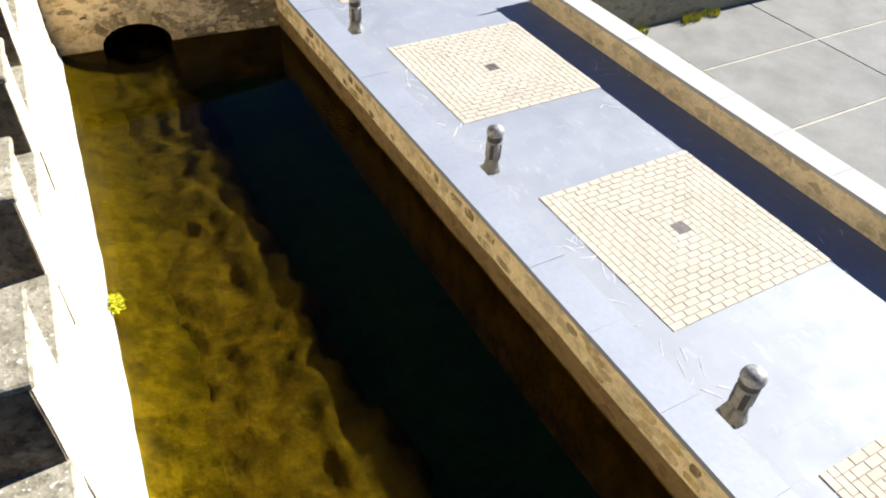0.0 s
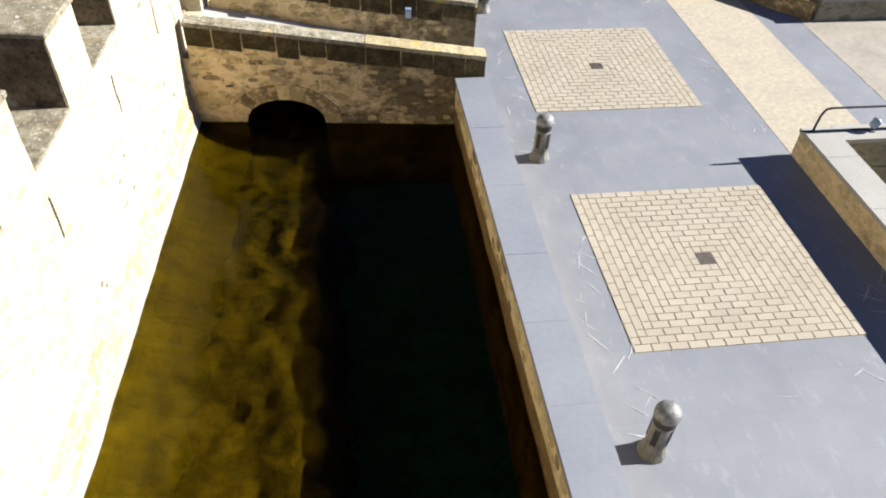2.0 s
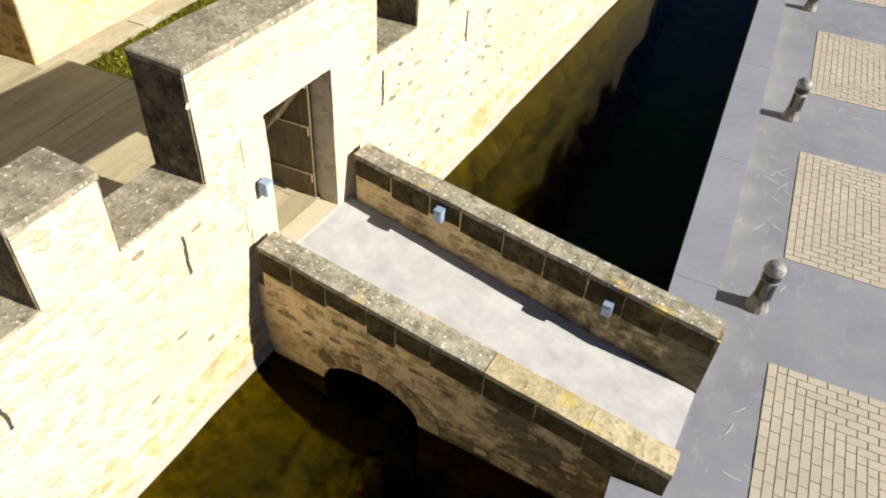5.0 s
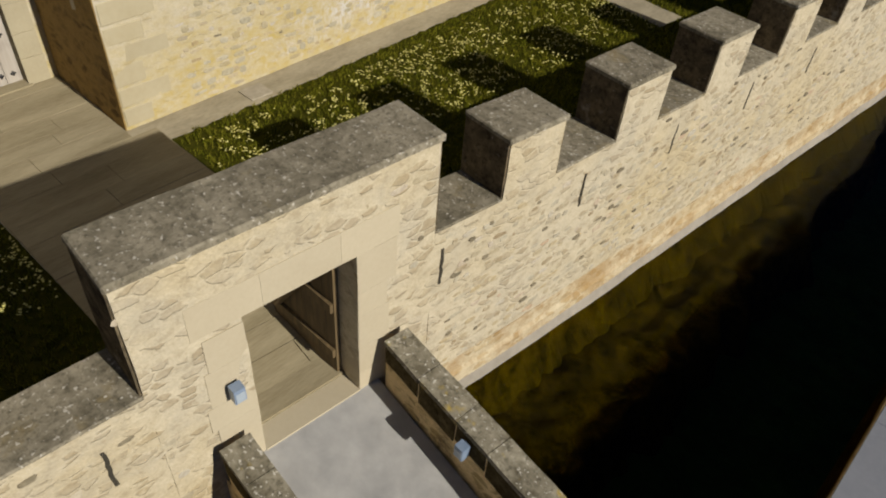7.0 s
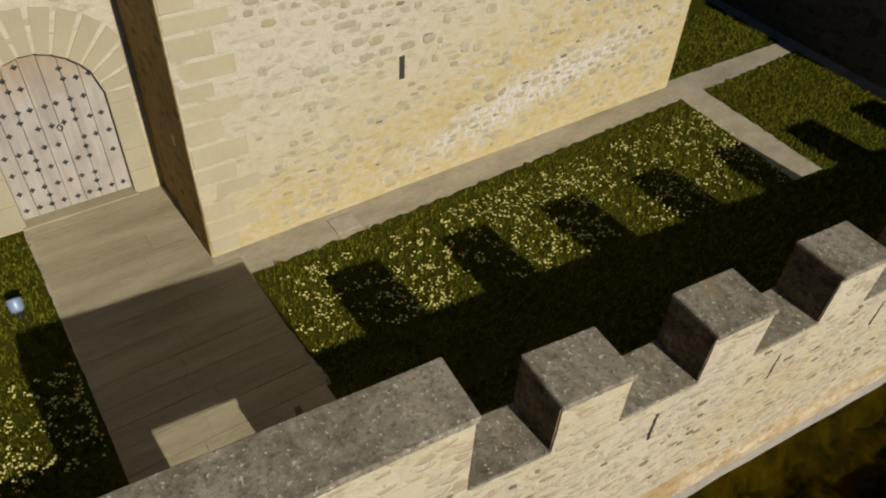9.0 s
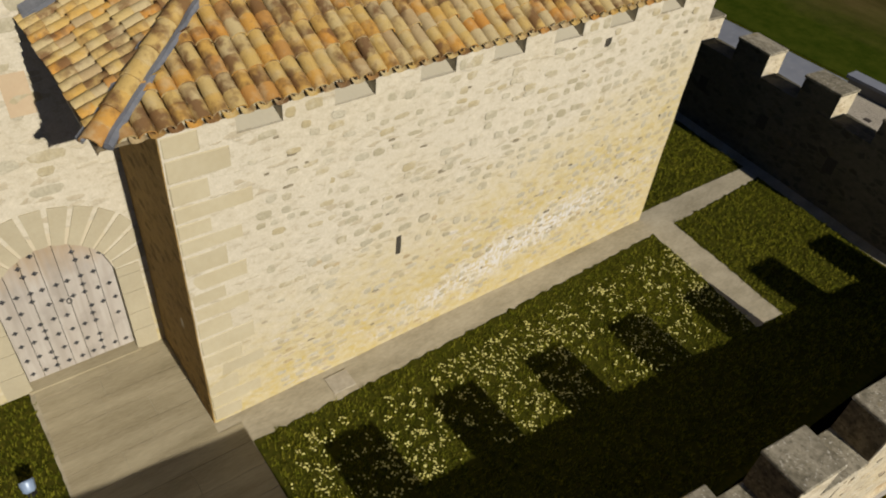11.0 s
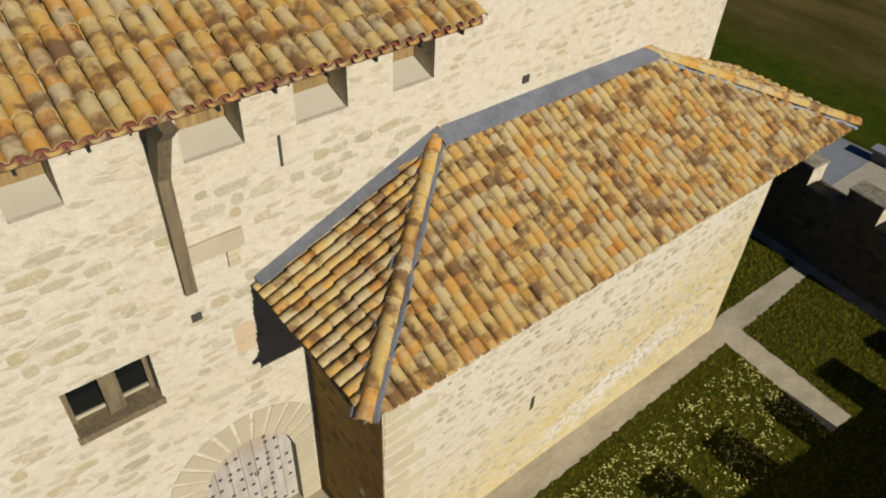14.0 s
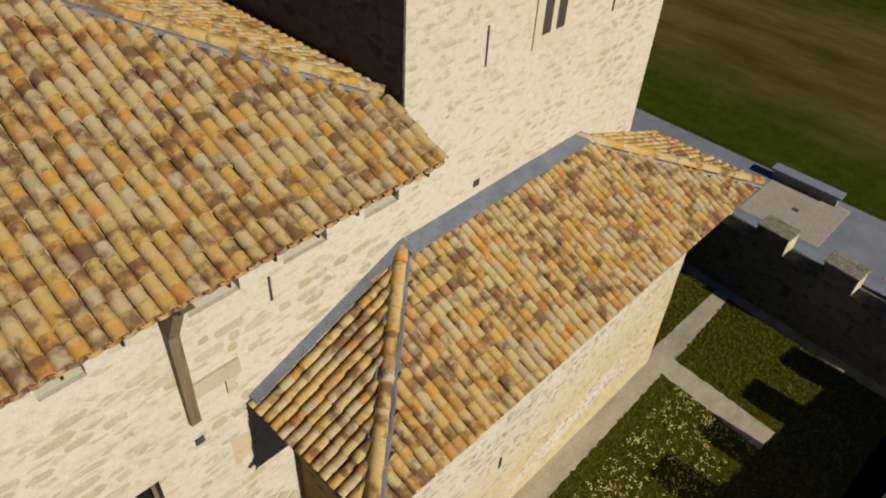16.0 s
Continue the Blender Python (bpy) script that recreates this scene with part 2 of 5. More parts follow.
    col = k.mix(k.step(k.math("ADD", k.math("MULTIPLY", mid, 0.6), k.math("MULTIPLY", broad, 0.4)), 0.38, 0.62), dark, light)
    col = k.mix(k.step(k.noise(17.0, 4.0, None, 0.7), 0.5, 0.68, 0.0, 0.7), col, tuple(c * 0.5 for c in dark))
    col = k.mix(k.step(k.noise(1.7, 4.0, None, 0.7), 0.60, 0.70, 0.0, 0.75), col, lichen)
    col = k.mix(k.step(fine, amount, amount + 0.07, 0.0, 0.9), col, speck)
    k.bump(k.math("ADD", fine, mid), 0.6, 0.015)
    return k.done(col, 0.95)


M_WALL = masonry("cream_rubble_wall", (0.66, 0.585, 0.43), (0.40, 0.32, 0.20), (0.60, 0.53, 0.40), (0.60, 0.475, 0.25), 5.5, 0.5, 0.6, tone=0.81, grime=0.32, grime_col=(0.42, 0.385, 0.31))
M_KEEP = masonry("keep_rubble_wall", (0.66, 0.60, 0.47), (0.47, 0.40, 0.27), (0.58, 0.52, 0.39), (0.60, 0.52, 0.36), 4.2, 0.22, 0.35, ((-6.45, 23.5, 2.17), (0.3, 0.22, 1.6), 11.7), (2.3, 4.2, (0.55, 0.43, 0.15)), tone=0.77, flat=2.8)
# masonry darkened to hold the shade on the tower's south flank
M_SHADEFLANK = masonry("shade_toned_tower_flank", (0.17, 0.145, 0.11), (0.055, 0.046, 0.036), (0.20, 0.17, 0.13), (0.08, 0.066, 0.052), 2.6, 0.6, 0.9)
# ochre-brown rubble, darkened in colour for the annex's shaded south side
M_SIDE = masonry("ochre_brown_shade_toned_rubble", (0.44, 0.29, 0.10), (0.15, 0.095, 0.035), (0.44, 0.30, 0.115), (0.24, 0.15, 0.055), 4.0, 0.5)
# dark tone carries the shade on the north wall's inner side
M_NORTH = masonry("shade_toned_olive_wall", (0.17, 0.155, 0.11), (0.07, 0.062, 0.043), (0.15, 0.135, 0.098), (0.08, 0.07, 0.045), 3.8, 0.5)
# darker replacement for the ochre wall stone, holding the shade of south faces
M_OLIVE = masonry("olive_grey_yard_wall", (0.40, 0.37, 0.27), (0.17, 0.155, 0.11), (0.38, 0.35, 0.26), (0.20, 0.18, 0.11), 3.8, 0.5)
M_BRIDGE = masonry("brown_bridge_mortar", (0.80, 0.61, 0.33), (0.30, 0.21, 0.09), (0.62, 0.45, 0.19), (0.38, 0.27, 0.12), 5.2, 0.5, 0.8, tone=1.0, grime=0.8, flat=2.0, grime_col=(0.06, 0.045, 0.024), east=(-0.5, 3.2))
M_BANK = masonry("ochre_bank_wall", (0.78, 0.62, 0.36), (0.34, 0.26, 0.13), (0.74, 0.60, 0.36), (0.42, 0.31, 0.15), 3.0, 0.55, 0.8, tone=1.0, grime=0.3)
M_DAMP = masonry("damp_brown_masonry", (0.20, 0.13, 0.05), (0.10, 0.062, 0.024), (0.19, 0.125, 0.05), (0.11, 0.07, 0.027), 4.0, 0.5, tone=1.0)
M_ASHLAR = grainy("pale_ashlar", (0.60, 0.52, 0.37), (0.68, 0.60, 0.44), 1.1, 0.88, 0.3, 22.0, vary=0.12)
M_FOOT = masonry("ochre_stained_wall_foot", (0.66, 0.57, 0.40), (0.40, 0.28, 0.13), (0.60, 0.48, 0.29), (0.52, 0.35, 0.13), 5.5, 0.4, tone=0.8, grime=0.5, grime_col=(0.34, 0.20, 0.07))
M_QUOIN = grainy("greyish_quoin_stone", (0.54, 0.465, 0.30), (0.62, 0.55, 0.38), 1.6, 0.9, 0.3, 12.0, vary=0.16)
M_VOUSS = grainy("ochre_grey_voussoir", (0.46, 0.40, 0.27), (0.56, 0.50, 0.35), 1.6, 0.9, 0.2, 25.0, vary=0.10)
M_DECK = grainy("pale_blotched_concrete", (0.35, 0.35, 0.345), (0.53, 0.525, 0.51), 2.6, 0.85, 0.25, 7.0)
M_CAP = speckled("speckled_grey_coping", (0.19, 0.168, 0.12), (0.42, 0.375, 0.28), (0.68, 0.64, 0.55), (0.31, 0.25, 0.14), 0.61)
# blotched blackened stone, with the flanks' shade also mixed into the colour
M_DARKFLANK = speckled("blackened_shade_toned_flank", (0.072, 0.058, 0.040), (0.28, 0.22, 0.135), (0.34, 0.30, 0.24), (0.36, 0.33, 0.29), 0.66)
M_LICHEN = speckled("lichen_spotted_parapet", (0.17, 0.15, 0.105), (0.46, 0.42, 0.32), (0.74, 0.71, 0.62), (0.62, 0.44, 0.06), 0.60)
M_GOLD = speckled("gold_lichen_coping", (0.34, 0.28, 0.15), (0.58, 0.50, 0.32), (0.74, 0.70, 0.58), (0.60, 0.44, 0.07), 0.62)
M_BLACK = speckled("blackened_stone", (0.055, 0.042, 0.020), (0.17, 0.132, 0.066), (0.24, 0.19, 0.11), (0.22, 0.155, 0.06), 0.74)


def stone_mat(name, stops, mortar, cover=0.5, tone=ALBEDO):
    """Stones that differ piece by piece, part covered by mortar."""
    k = Nodes(name)
    k.tone = tone
    ramp = k.t.nodes.new("ShaderNodeValToRGB")
    k.put(ramp.inputs[0], k.piece())
    while len(ramp.color_ramp.elements) < len(stops):
        ramp.color_ramp.elements.new(0.5)
    for i, (e, c) in enumerate(zip(ramp.color_ramp.elements, stops)):
        e.position, e.color = i / (len(stops) - 1), (*c, 1.0)
    grain = k.noise(30.0, 4.0)
    col = k.mix(k.step(grain, 0.38, 0.75, 0.0, 0.45), ramp.outputs[0], tuple(0.6 * c for c in stops[0]))
    col = k.mix(k.step(k.noise(6.0, 4.0, None, 0.65), 0.50, 0.62, 0.0, cover), col, mortar)
    k.bump(grain, 0.5, 0.012)
    return k.done(col, 0.9)


M_STONE = stone_mat("field_stone", ((0.36, 0.28, 0.17), (0.45, 0.38, 0.25), (0.53, 0.48, 0.36), (0.50, 0.46, 0.35), (0.54, 0.44, 0.26), (0.48, 0.44, 0.335), (0.60, 0.55, 0.45), (0.56, 0.41, 0.28)), (0.66, 0.59, 0.44), 0.55, 0.78)
M_SOUTHSTONE = stone_mat("cream_limestone", ((0.54, 0.45, 0.30), (0.60, 0.53, 0.40), (0.64, 0.57, 0.43), (0.58, 0.51, 0.38), (0.62, 0.52, 0.34)), (0.67, 0.595, 0.45), 0.7, 0.80)
M_GREYSTONE = stone_mat("olive_grey_flush_stone", ((0.42, 0.375, 0.25), (0.50, 0.455, 0.33), (0.48, 0.40, 0.23), (0.54, 0.495, 0.375), (0.46, 0.42, 0.305)), (0.62, 0.56, 0.43), 0.5, 0.77)
M_PALESTONE = stone_mat("pale_field_stone", ((0.46, 0.36, 0.20), (0.66, 0.58, 0.42), (0.70, 0.62, 0.47), (0.62, 0.50, 0.28), (0.68, 0.63, 0.54), (0.42, 0.36, 0.24)), (0.60, 0.47, 0.24), 0.35)
M_ARCH = stone_mat("brown_arch_stone", ((0.16, 0.115, 0.055), (0.50, 0.37, 0.18), (0.60, 0.45, 0.22), (0.36, 0.26, 0.12)), (0.66, 0.50, 0.26), 0.75, 1.0)
M_DARKSTONE = stone_mat("sooty_bridge_stone", ((0.10, 0.075, 0.038), (0.30, 0.215, 0.10), (0.50, 0.36, 0.15), (0.58, 0.43, 0.19), (0.46, 0.36, 0.20), (0.16, 0.115, 0.06), (0.56, 0.44, 0.26)), (0.62, 0.47, 0.24), 0.7, 1.0)
M_SLATE = slate("blue_grey_paving")
M_COPING = grainy("moat_coping_stone", (0.215, 0.23, 0.268), (0.285, 0.30, 0.335), 1.1, 0.65, 0.25, 12.0, vary=0.08)
M_BRICK = grainy("cream_paving_brick", (0.43, 0.38, 0.30), (0.52, 0.465, 0.375), 1.2, 0.85, 0.3, 40.0, vary=0.14)
M_JOINT = grainy("brown_joint_sand", (0.26, 0.21, 0.14), (0.37, 0.30, 0.21), 3.0)
M_SCRATCH = grainy("white_scratch_marks", (0.46, 0.47, 0.49), (0.72, 0.72, 0.72), 9.0)
M_IRON = grainy("dark_iron", (0.03, 0.03, 0.032), (0.06, 0.06, 0.06), 4.0, 0.55, 0.2, 30.0, 0.6)
M_BOLLARD = grainy("weathered_grey_metal", (0.10, 0.095, 0.08), (0.34, 0.33, 0.30), 7.0, 0.6, 0.3, 45.0, 0.25)
M_CAPMETAL = grainy("pale_worn_metal", (0.05, 0.05, 0.046), (0.40, 0.395, 0.38), 16.0, 0.6, 0.3, 45.0, 0.2)
M_DRAIN = grainy("rusty_brown_iron", (0.055, 0.045, 0.036), (0.14, 0.115, 0.092), 9.0, 0.7)
M_PIT = grainy("olive_pitted_stone", (0.17, 0.145, 0.10), (0.36, 0.31, 0.21), 7.0)
M_WHITE = grainy("white_wall_coping", (0.36, 0.35, 0.325), (0.48, 0.465, 0.43), 1.2, 0.85, 0.2)
M_CONC = grainy("worn_concrete", (0.16, 0.155, 0.14), (0.28, 0.27, 0.245), 0.9, 0.9, 0.4, 35.0)
M_PLASTER = grainy("smooth_recess_plaster", (0.50, 0.455, 0.34), (0.58, 0.53, 0.41), 1.0, 0.9, 0.2, 20.0)
M_PEACH = grainy("peach_plaster", (0.56, 0.42, 0.27), (0.64, 0.50, 0.33), 2.0, 0.9, 0.2, 20.0)
M_GUTTER = grainy("dark_red_gutter", (0.13, 0.035, 0.025), (0.24, 0.075, 0.05), 5.0, 0.6)
M_BEIGE = Nodes("beige_paving")
M_BEIGE = M_BEIGE.done(M_BEIGE.mix(M_BEIGE.step(M_BEIGE.noise(1.5, 5.0, None, 0.65), 0.48, 0.64, 0.0, 0.35), M_BEIGE.mix(M_BEIGE.step(M_BEIGE.noise(11.0, 4.0), 0.35, 0.65), (0.44, 0.39, 0.30), (0.55, 0.49, 0.385)), (0.36, 0.335, 0.29)), 0.9)
M_TERRACE = grainy("grey_beige_paving", (0.30, 0.27, 0.225), (0.48, 0.44, 0.375), 1.4, 0.9, 0.3, 9.0)
M_GRAVEL = grainy("fine_gravel_path", (0.32, 0.28, 0.19), (0.60, 0.53, 0.39), 1.6, 0.95, 0.6, 16.0, stretch=(1.5, 0.6, 1.0))
M_FLAG = grainy("yard_flagstone", (0.30, 0.25, 0.15), (0.55, 0.475, 0.315), 1.6, 0.9, 0.3, 22.0, vary=0.10, stretch=(2.6, 0.35, 1.0))
M_TILE = tile_clay("mossy_clay_tile")
M_LEAD = grainy("lead_flashing", (0.12, 0.13, 0.15), (0.23, 0.24, 0.27), 2.5, 0.6, 0.3, 20.0, 0.1)
M_GRASS = turf("lawn_soil", (0.038, 0.042, 0.006), (0.056, 0.060, 0.008), (0.085, 0.076, 0.012))
M_BLADE = turf("grass_blades", (0.080, 0.100, 0.009), (0.150, 0.158, 0.013), (0.28, 0.245, 0.030))
M_FLOWER = grainy("pale_yellow_petals", (0.76, 0.69, 0.20), (0.90, 0.84, 0.34), 20.0)
M_WEED = turf("sunlit_weeds", (0.28, 0.32, 0.012), (0.44, 0.43, 0.02), (0.58, 0.52, 0.03))
M_FIELD = turf("far_grass", (0.034, 0.050, 0.003), (0.055, 0.066, 0.005), (0.075, 0.068, 0.010))


def dry_field():
    k = Nodes("dry_field")
    y = k.n("SeparateXYZ", Vector=k.pos).outputs[1]
    earth = k.mix(k.step(k.noise(0.3, 5.0, (0.4, 1.6, 1.0), 0.7), 0.35, 0.65), (0.060, 0.050, 0.014), (0.125, 0.098, 0.034))
    grass = k.mix(k.step(k.noise(1.3, 5.0, None, 0.7), 0.35, 0.65), (0.030, 0.048, 0.004), (0.058, 0.072, 0.008))
    ragged = k.math("ADD", y, k.math("MULTIPLY", k.noise(0.22, 6.0, None, 0.68), 8.0))
    far = k.math("MULTIPLY", k.step(ragged, 47.5, 51.5), k.step(ragged, 61.0, 65.0, 1.0, 0.0))
    k.bump(k.noise(3.0, 4.0), 0.6, 0.02)
    return k.done(k.mix(far, grass, earth), 0.95)


M_PLOUGH = dry_field()
M_ASPHALT = grainy("far_asphalt", (0.05, 0.05, 0.052), (0.09, 0.09, 0.09), 0.8)
M_WATER = water_mat()
# near-black floor colour that holds the bank's shade on the deep side
M_BED = bed_mat("shade_toned_moat_floor", (0.006, 0.020, 0.021), (0.009, 0.031, 0.032), (0.012, 0.040, 0.040))
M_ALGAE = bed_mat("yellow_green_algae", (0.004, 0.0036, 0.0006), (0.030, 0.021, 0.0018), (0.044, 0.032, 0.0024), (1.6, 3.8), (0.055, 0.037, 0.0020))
# northern copies, coloured for the dimmer look of the water beyond the bridge
M_ALGAE_DIM = bed_mat("dark_brown_algae", (0.005, 0.0042, 0.0005), (0.034, 0.025, 0.0012), (0.060, 0.044, 0.002), (0.8, 2.8))
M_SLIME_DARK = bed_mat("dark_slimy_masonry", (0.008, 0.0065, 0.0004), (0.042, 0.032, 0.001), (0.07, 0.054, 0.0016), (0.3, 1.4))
M_SUNK = bed_mat("submerged_and_shaded_masonry", (0.022, 0.013, 0.0045), (0.06, 0.034, 0.010), (0.085, 0.05, 0.015))
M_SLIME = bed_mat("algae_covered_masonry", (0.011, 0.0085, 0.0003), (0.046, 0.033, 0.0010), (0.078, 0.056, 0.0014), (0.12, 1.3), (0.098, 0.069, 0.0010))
M_OAK = wood("dark_old_oak", (0.10, 0.068, 0.030), (0.24, 0.165, 0.075))
M_PALEWOOD = wood("bleached_door_wood", (0.40, 0.35, 0.29), (0.62, 0.57, 0.50), 9.0, (3.45, 4.15, (0.40, 0.27, 0.13)))
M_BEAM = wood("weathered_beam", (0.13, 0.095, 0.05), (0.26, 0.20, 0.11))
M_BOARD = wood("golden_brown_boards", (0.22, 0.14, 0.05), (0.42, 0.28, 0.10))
M_BLUE = grainy("blue_grey_lamp_metal", (0.22, 0.31, 0.45), (0.34, 0.43, 0.58), 5.0, 0.4, 0.1, 30.0, 0.1)
M_LENS = grainy("pale_lamp_glass", (0.42, 0.50, 0.58), (0.52, 0.60, 0.68), 8.0, 0.15, 0.05)
M_GLASS = Nodes("dark_pane")
M_GLASS.b.inputs["Specular IOR Level"].default_value = 0.35
M_GLASS = M_GLASS.done((0.008, 0.010, 0.009), 0.12)
# dark fill that paints the shade inside slits, holes and niches
M_DARK = grainy("shade_in_openings", (0.05, 0.045, 0.035), (0.09, 0.08, 0.06), 2.0)


# ---- mesh helpers ----
def box(bm, x0, x1, y0, y1, z0, z1):
    v = [bm.verts.new((x, y, z)) for x in (x0, x1) for y in (y0, y1) for z in (z0, z1)]
    for f in ((0, 1, 3, 2), (4, 6, 7, 5), (0, 4, 5, 1), (2, 3, 7, 6), (0, 2, 6, 4), (1, 5, 7, 3)):
        bm.faces.new([v[i] for i in f])
    return bm


def uneven(bm, step=0.3, amp=0.012, seed=0.0):
    """Cuts long edges and pushes the points about, for worn stone."""
    for _ in range(7):
        long = [e for e in bm.edges if e.calc_length() > step * 1.5]
        if not long or len(bm.verts) > 40000:
            break
        bmesh.ops.subdivide_edges(bm, edges=long, cuts=1, use_grid_fill=True)
    for v in bm.verts:
        p = v.co * 2.1 + Vector((seed, seed * 0.7, 0))
        v.co += noise.noise_vector(p) * amp + noise.noise_vector(p * 3.3) * amp * 0.5
    return bm


def soften(bm, width, segments=1):
    bmesh.ops.bevel(bm, geom=[e for e in bm.edges if e.is_manifold and e.calc_face_angle(0) > 0.5], offset=width, segments=segments, affect="EDGES", profile=0.6)
    return bm


def part(name, bm, material, parent=None, label="", smooth=False, flat=False):
    me = bpy.data.meshes.new(name)
    if not flat:
        bmesh.ops.recalc_face_normals(bm, faces=bm.faces)
    bm.to_mesh(me)
    bm.free()
    me.materials.append(material)
    if smooth:
        me.polygons.foreach_set("use_smooth", [True] * len(me.polygons))
    ob = new(name, me)
    if parent:
        ob.parent = parent
    return tagged(ob, label)


def empty(name, m, label="", category="", group="", kind=""):
    ob = new(name)
    ob.matrix_world = m
    return tagged(ob, label, category, group, kind)


def setting(ob, m=None, label="", category=""):
    if m is not None:
        ob.matrix_world = m
    return tagged(ob, label, category, "", "structure")


def boxes(*dims):
    bm = bmesh.new()
    for d in dims:
        box(bm, *d)
    return bm


def prism(points, thick, axis=(0, 0, -1)):
    bm = bmesh.new()
    off = Vector(axis) * thick
    top = [bm.verts.new(p) for p in points]
    low = [bm.verts.new(Vector(p) + off) for p in points]
    bm.faces.new(top)
    bm.faces.new(low[::-1])
    n = len(points)
    for i in range(n):
        bm.faces.new((top[i], low[i], low[(i + 1) % n], top[(i + 1) % n]))
    return bm


def lathe(profile, seg=20, centre=(0, 0)):
    bm = bmesh.new()
    rings = []
    for r, z in profile:
        rings.append([bm.verts.new((centre[0] + r * math.cos(a), centre[1] + r * math.sin(a), z)) for a in (2 * math.pi * i / seg for i in range(seg))])
    for a, b in zip(rings, rings[1:]):
        for i in range(seg):
            bm.faces.new((a[i], a[(i + 1) % seg], b[(i + 1) % seg], b[i]))
    bm.faces.new(rings[0][::-1])
    bm.faces.new(rings[-1])
    return bm


def tube(points, radius, seg=8):
    """A round bar through the points."""
    bm = bmesh.new()
    pts = [Vector(p) for p in points]
    rings = []
    for i, p in enumerate(pts):
        d = (pts[min(i + 1, len(pts) - 1)] - pts[max(i - 1, 0)]).normalized()
        q = d.to_track_quat("Z", "Y")
        rings.append([bm.verts.new(p + q @ Vector((radius * math.cos(a), radius * math.sin(a), 0))) for a in (2 * math.pi * k / seg for k in range(seg))])
    for a, b in zip(rings, rings[1:]):
        for i in range(seg):
            bm.faces.new((a[i], a[(i + 1) % seg], b[(i + 1) % seg], b[i]))
    bm.faces.new(rings[0][::-1])
    bm.faces.new(rings[-1])
    return bm


def pieces(name, parent, places, variants, material, limit=300, rest="", smooth=False):
    """Repeated small pieces: the first as objects on shared meshes, the rest joined in one mesh. places: (variant, matrix)."""
    meshes = []
    for verts, faces in variants:
        me = bpy.data.meshes.new(name)
        me.from_pydata(verts, [], faces)
        me.materials.append(material)
        if smooth:
            me.polygons.foreach_set("use_smooth", [True] * len(me.polygons))
        meshes.append(me)
    for k, m in places[:limit]:
        ob = new(name, meshes[k])
        ob.parent = parent
        ob.matrix_basis = m
    if places[limit:]:
        allv, allf, start = [], [], 0
        for k, m in places[limit:]:
            verts, faces = variants[k]
            mm = np.array(m)
            vv = np.array(verts) @ mm[:3, :3].T + mm[:3, 3]
            allv.append(vv)
            allf += [tuple(i + start for i in f) for f in faces]
            start += len(verts)
        me = bpy.data.meshes.new(rest or name + "_rest")
        me.from_pydata(np.concatenate(allv).tolist(), [], allf)
        me.materials.append(material)
        if smooth:
            me.polygons.foreach_set("use_smooth", [True] * len(me.polygons))
        ob = new(rest or name + "_rest", me)
        ob.parent = parent
        tagged(ob, kind="stuff")


def stone_shapes(count, seed):
    """Unit rubble stones: irregular outline in y and z, proud along x."""
    rng = random.Random(seed)
    out = []
    for _ in range(count):
        n = rng.choice((8, 9, 10))
        ring = []
        for i in range(n):
            a = 2 * math.pi * (i + rng.uniform(-0.25, 0.25)) / n
            r = rng.uniform(0.86, 1.1)
            c, s = math.cos(a), math.sin(a)
            ring.append((r * 0.5 * math.copysign(abs(c) ** 0.7, c), r * 0.5 * math.copysign(abs(s) ** 0.7, s)))
        verts = [(0.0, y, z) for y, z in ring] + [(1.0 * rng.uniform(0.7, 1.0), y * 0.8, z * 0.78) for y, z in ring]
        faces = [(i, (i + 1) % n, n + (i + 1) % n, n + i) for i in range(n)] + [tuple(range(n, 2 * n))]
        out.append((verts, faces))
    return out


def rubble(rng, y0, y1, z0, z1, share, skip=None, big=1.0, x=0.0, deep=1.0, longest=0.46):
    """Places for stones on the face x, in loose courses."""
    out, z = [], z0
    while z < z1 - 0.05:
        h = rng.uniform(0.10, 0.20) * big
        y = y0 + rng.uniform(0, 0.3)
        while y < y1 - 0.1:
            w = rng.uniform(0.14, longest) * big
            if rng.random() < share and y + w < y1:
                c = (y + w / 2, z + h / 2 + rng.uniform(-0.03, 0.03))
                if not (skip and skip(*c, w, h)):
                    m = Matrix.Translation((x - 0.004, *c)) @ Matrix.Rotation(rng.uniform(-0.09, 0.09), 4, "X") @ Matrix.Diagonal((rng.uniform(0.005, 0.010) * deep, w * 0.95, h * rng.uniform(0.7, 0.95), 1))
                    out.append((rng.randrange(12), m))
            y += w + rng.uniform(0.02, 0.10)
        z += h + rng.uniform(0.01, 0.05)
    return out


STONES = stone_shapes(12, 5)


# ---- ground, moat and plaza ----
def edge_x(y):
    return 3.32


def sheet(polys):
    """A flat mesh of polygons given as lists of (x, y, z)."""
    bm = bmesh.new()
    for poly in polys:
        f = bm.faces.new([bm.verts.new(p) for p in poly])
        f.normal_update()
        if f.normal.z < 0:
            f.normal_flip()
    return bm


def rect(x0, x1, y0, y1, z):
    return [(x0, y0, z), (x1, y0, z), (x1, y1, z), (x0, y1, z)]


NB = 36.2        # far bank of the northern moat
g = -0.06
ground = part("ground", sheet([
    [(4.2, -400, g), (9.2, -400, g), (9.2, NB, g), (4.0, NB, g)],
    rect(9.2, 400, -400, -14, g), rect(26, 400, -14, 13.0, g), rect(9.2, 400, 13.0, NB, g),
    rect(-400, 400, NB + 0.3, 900, g), rect(-400, -34, -400, NB + 0.3, g), rect(-34, 4.2, -400, -16, g)]), M_FIELD, flat=True)
setting(ground, None, "flat green grassland stretching to the horizon", "ground")
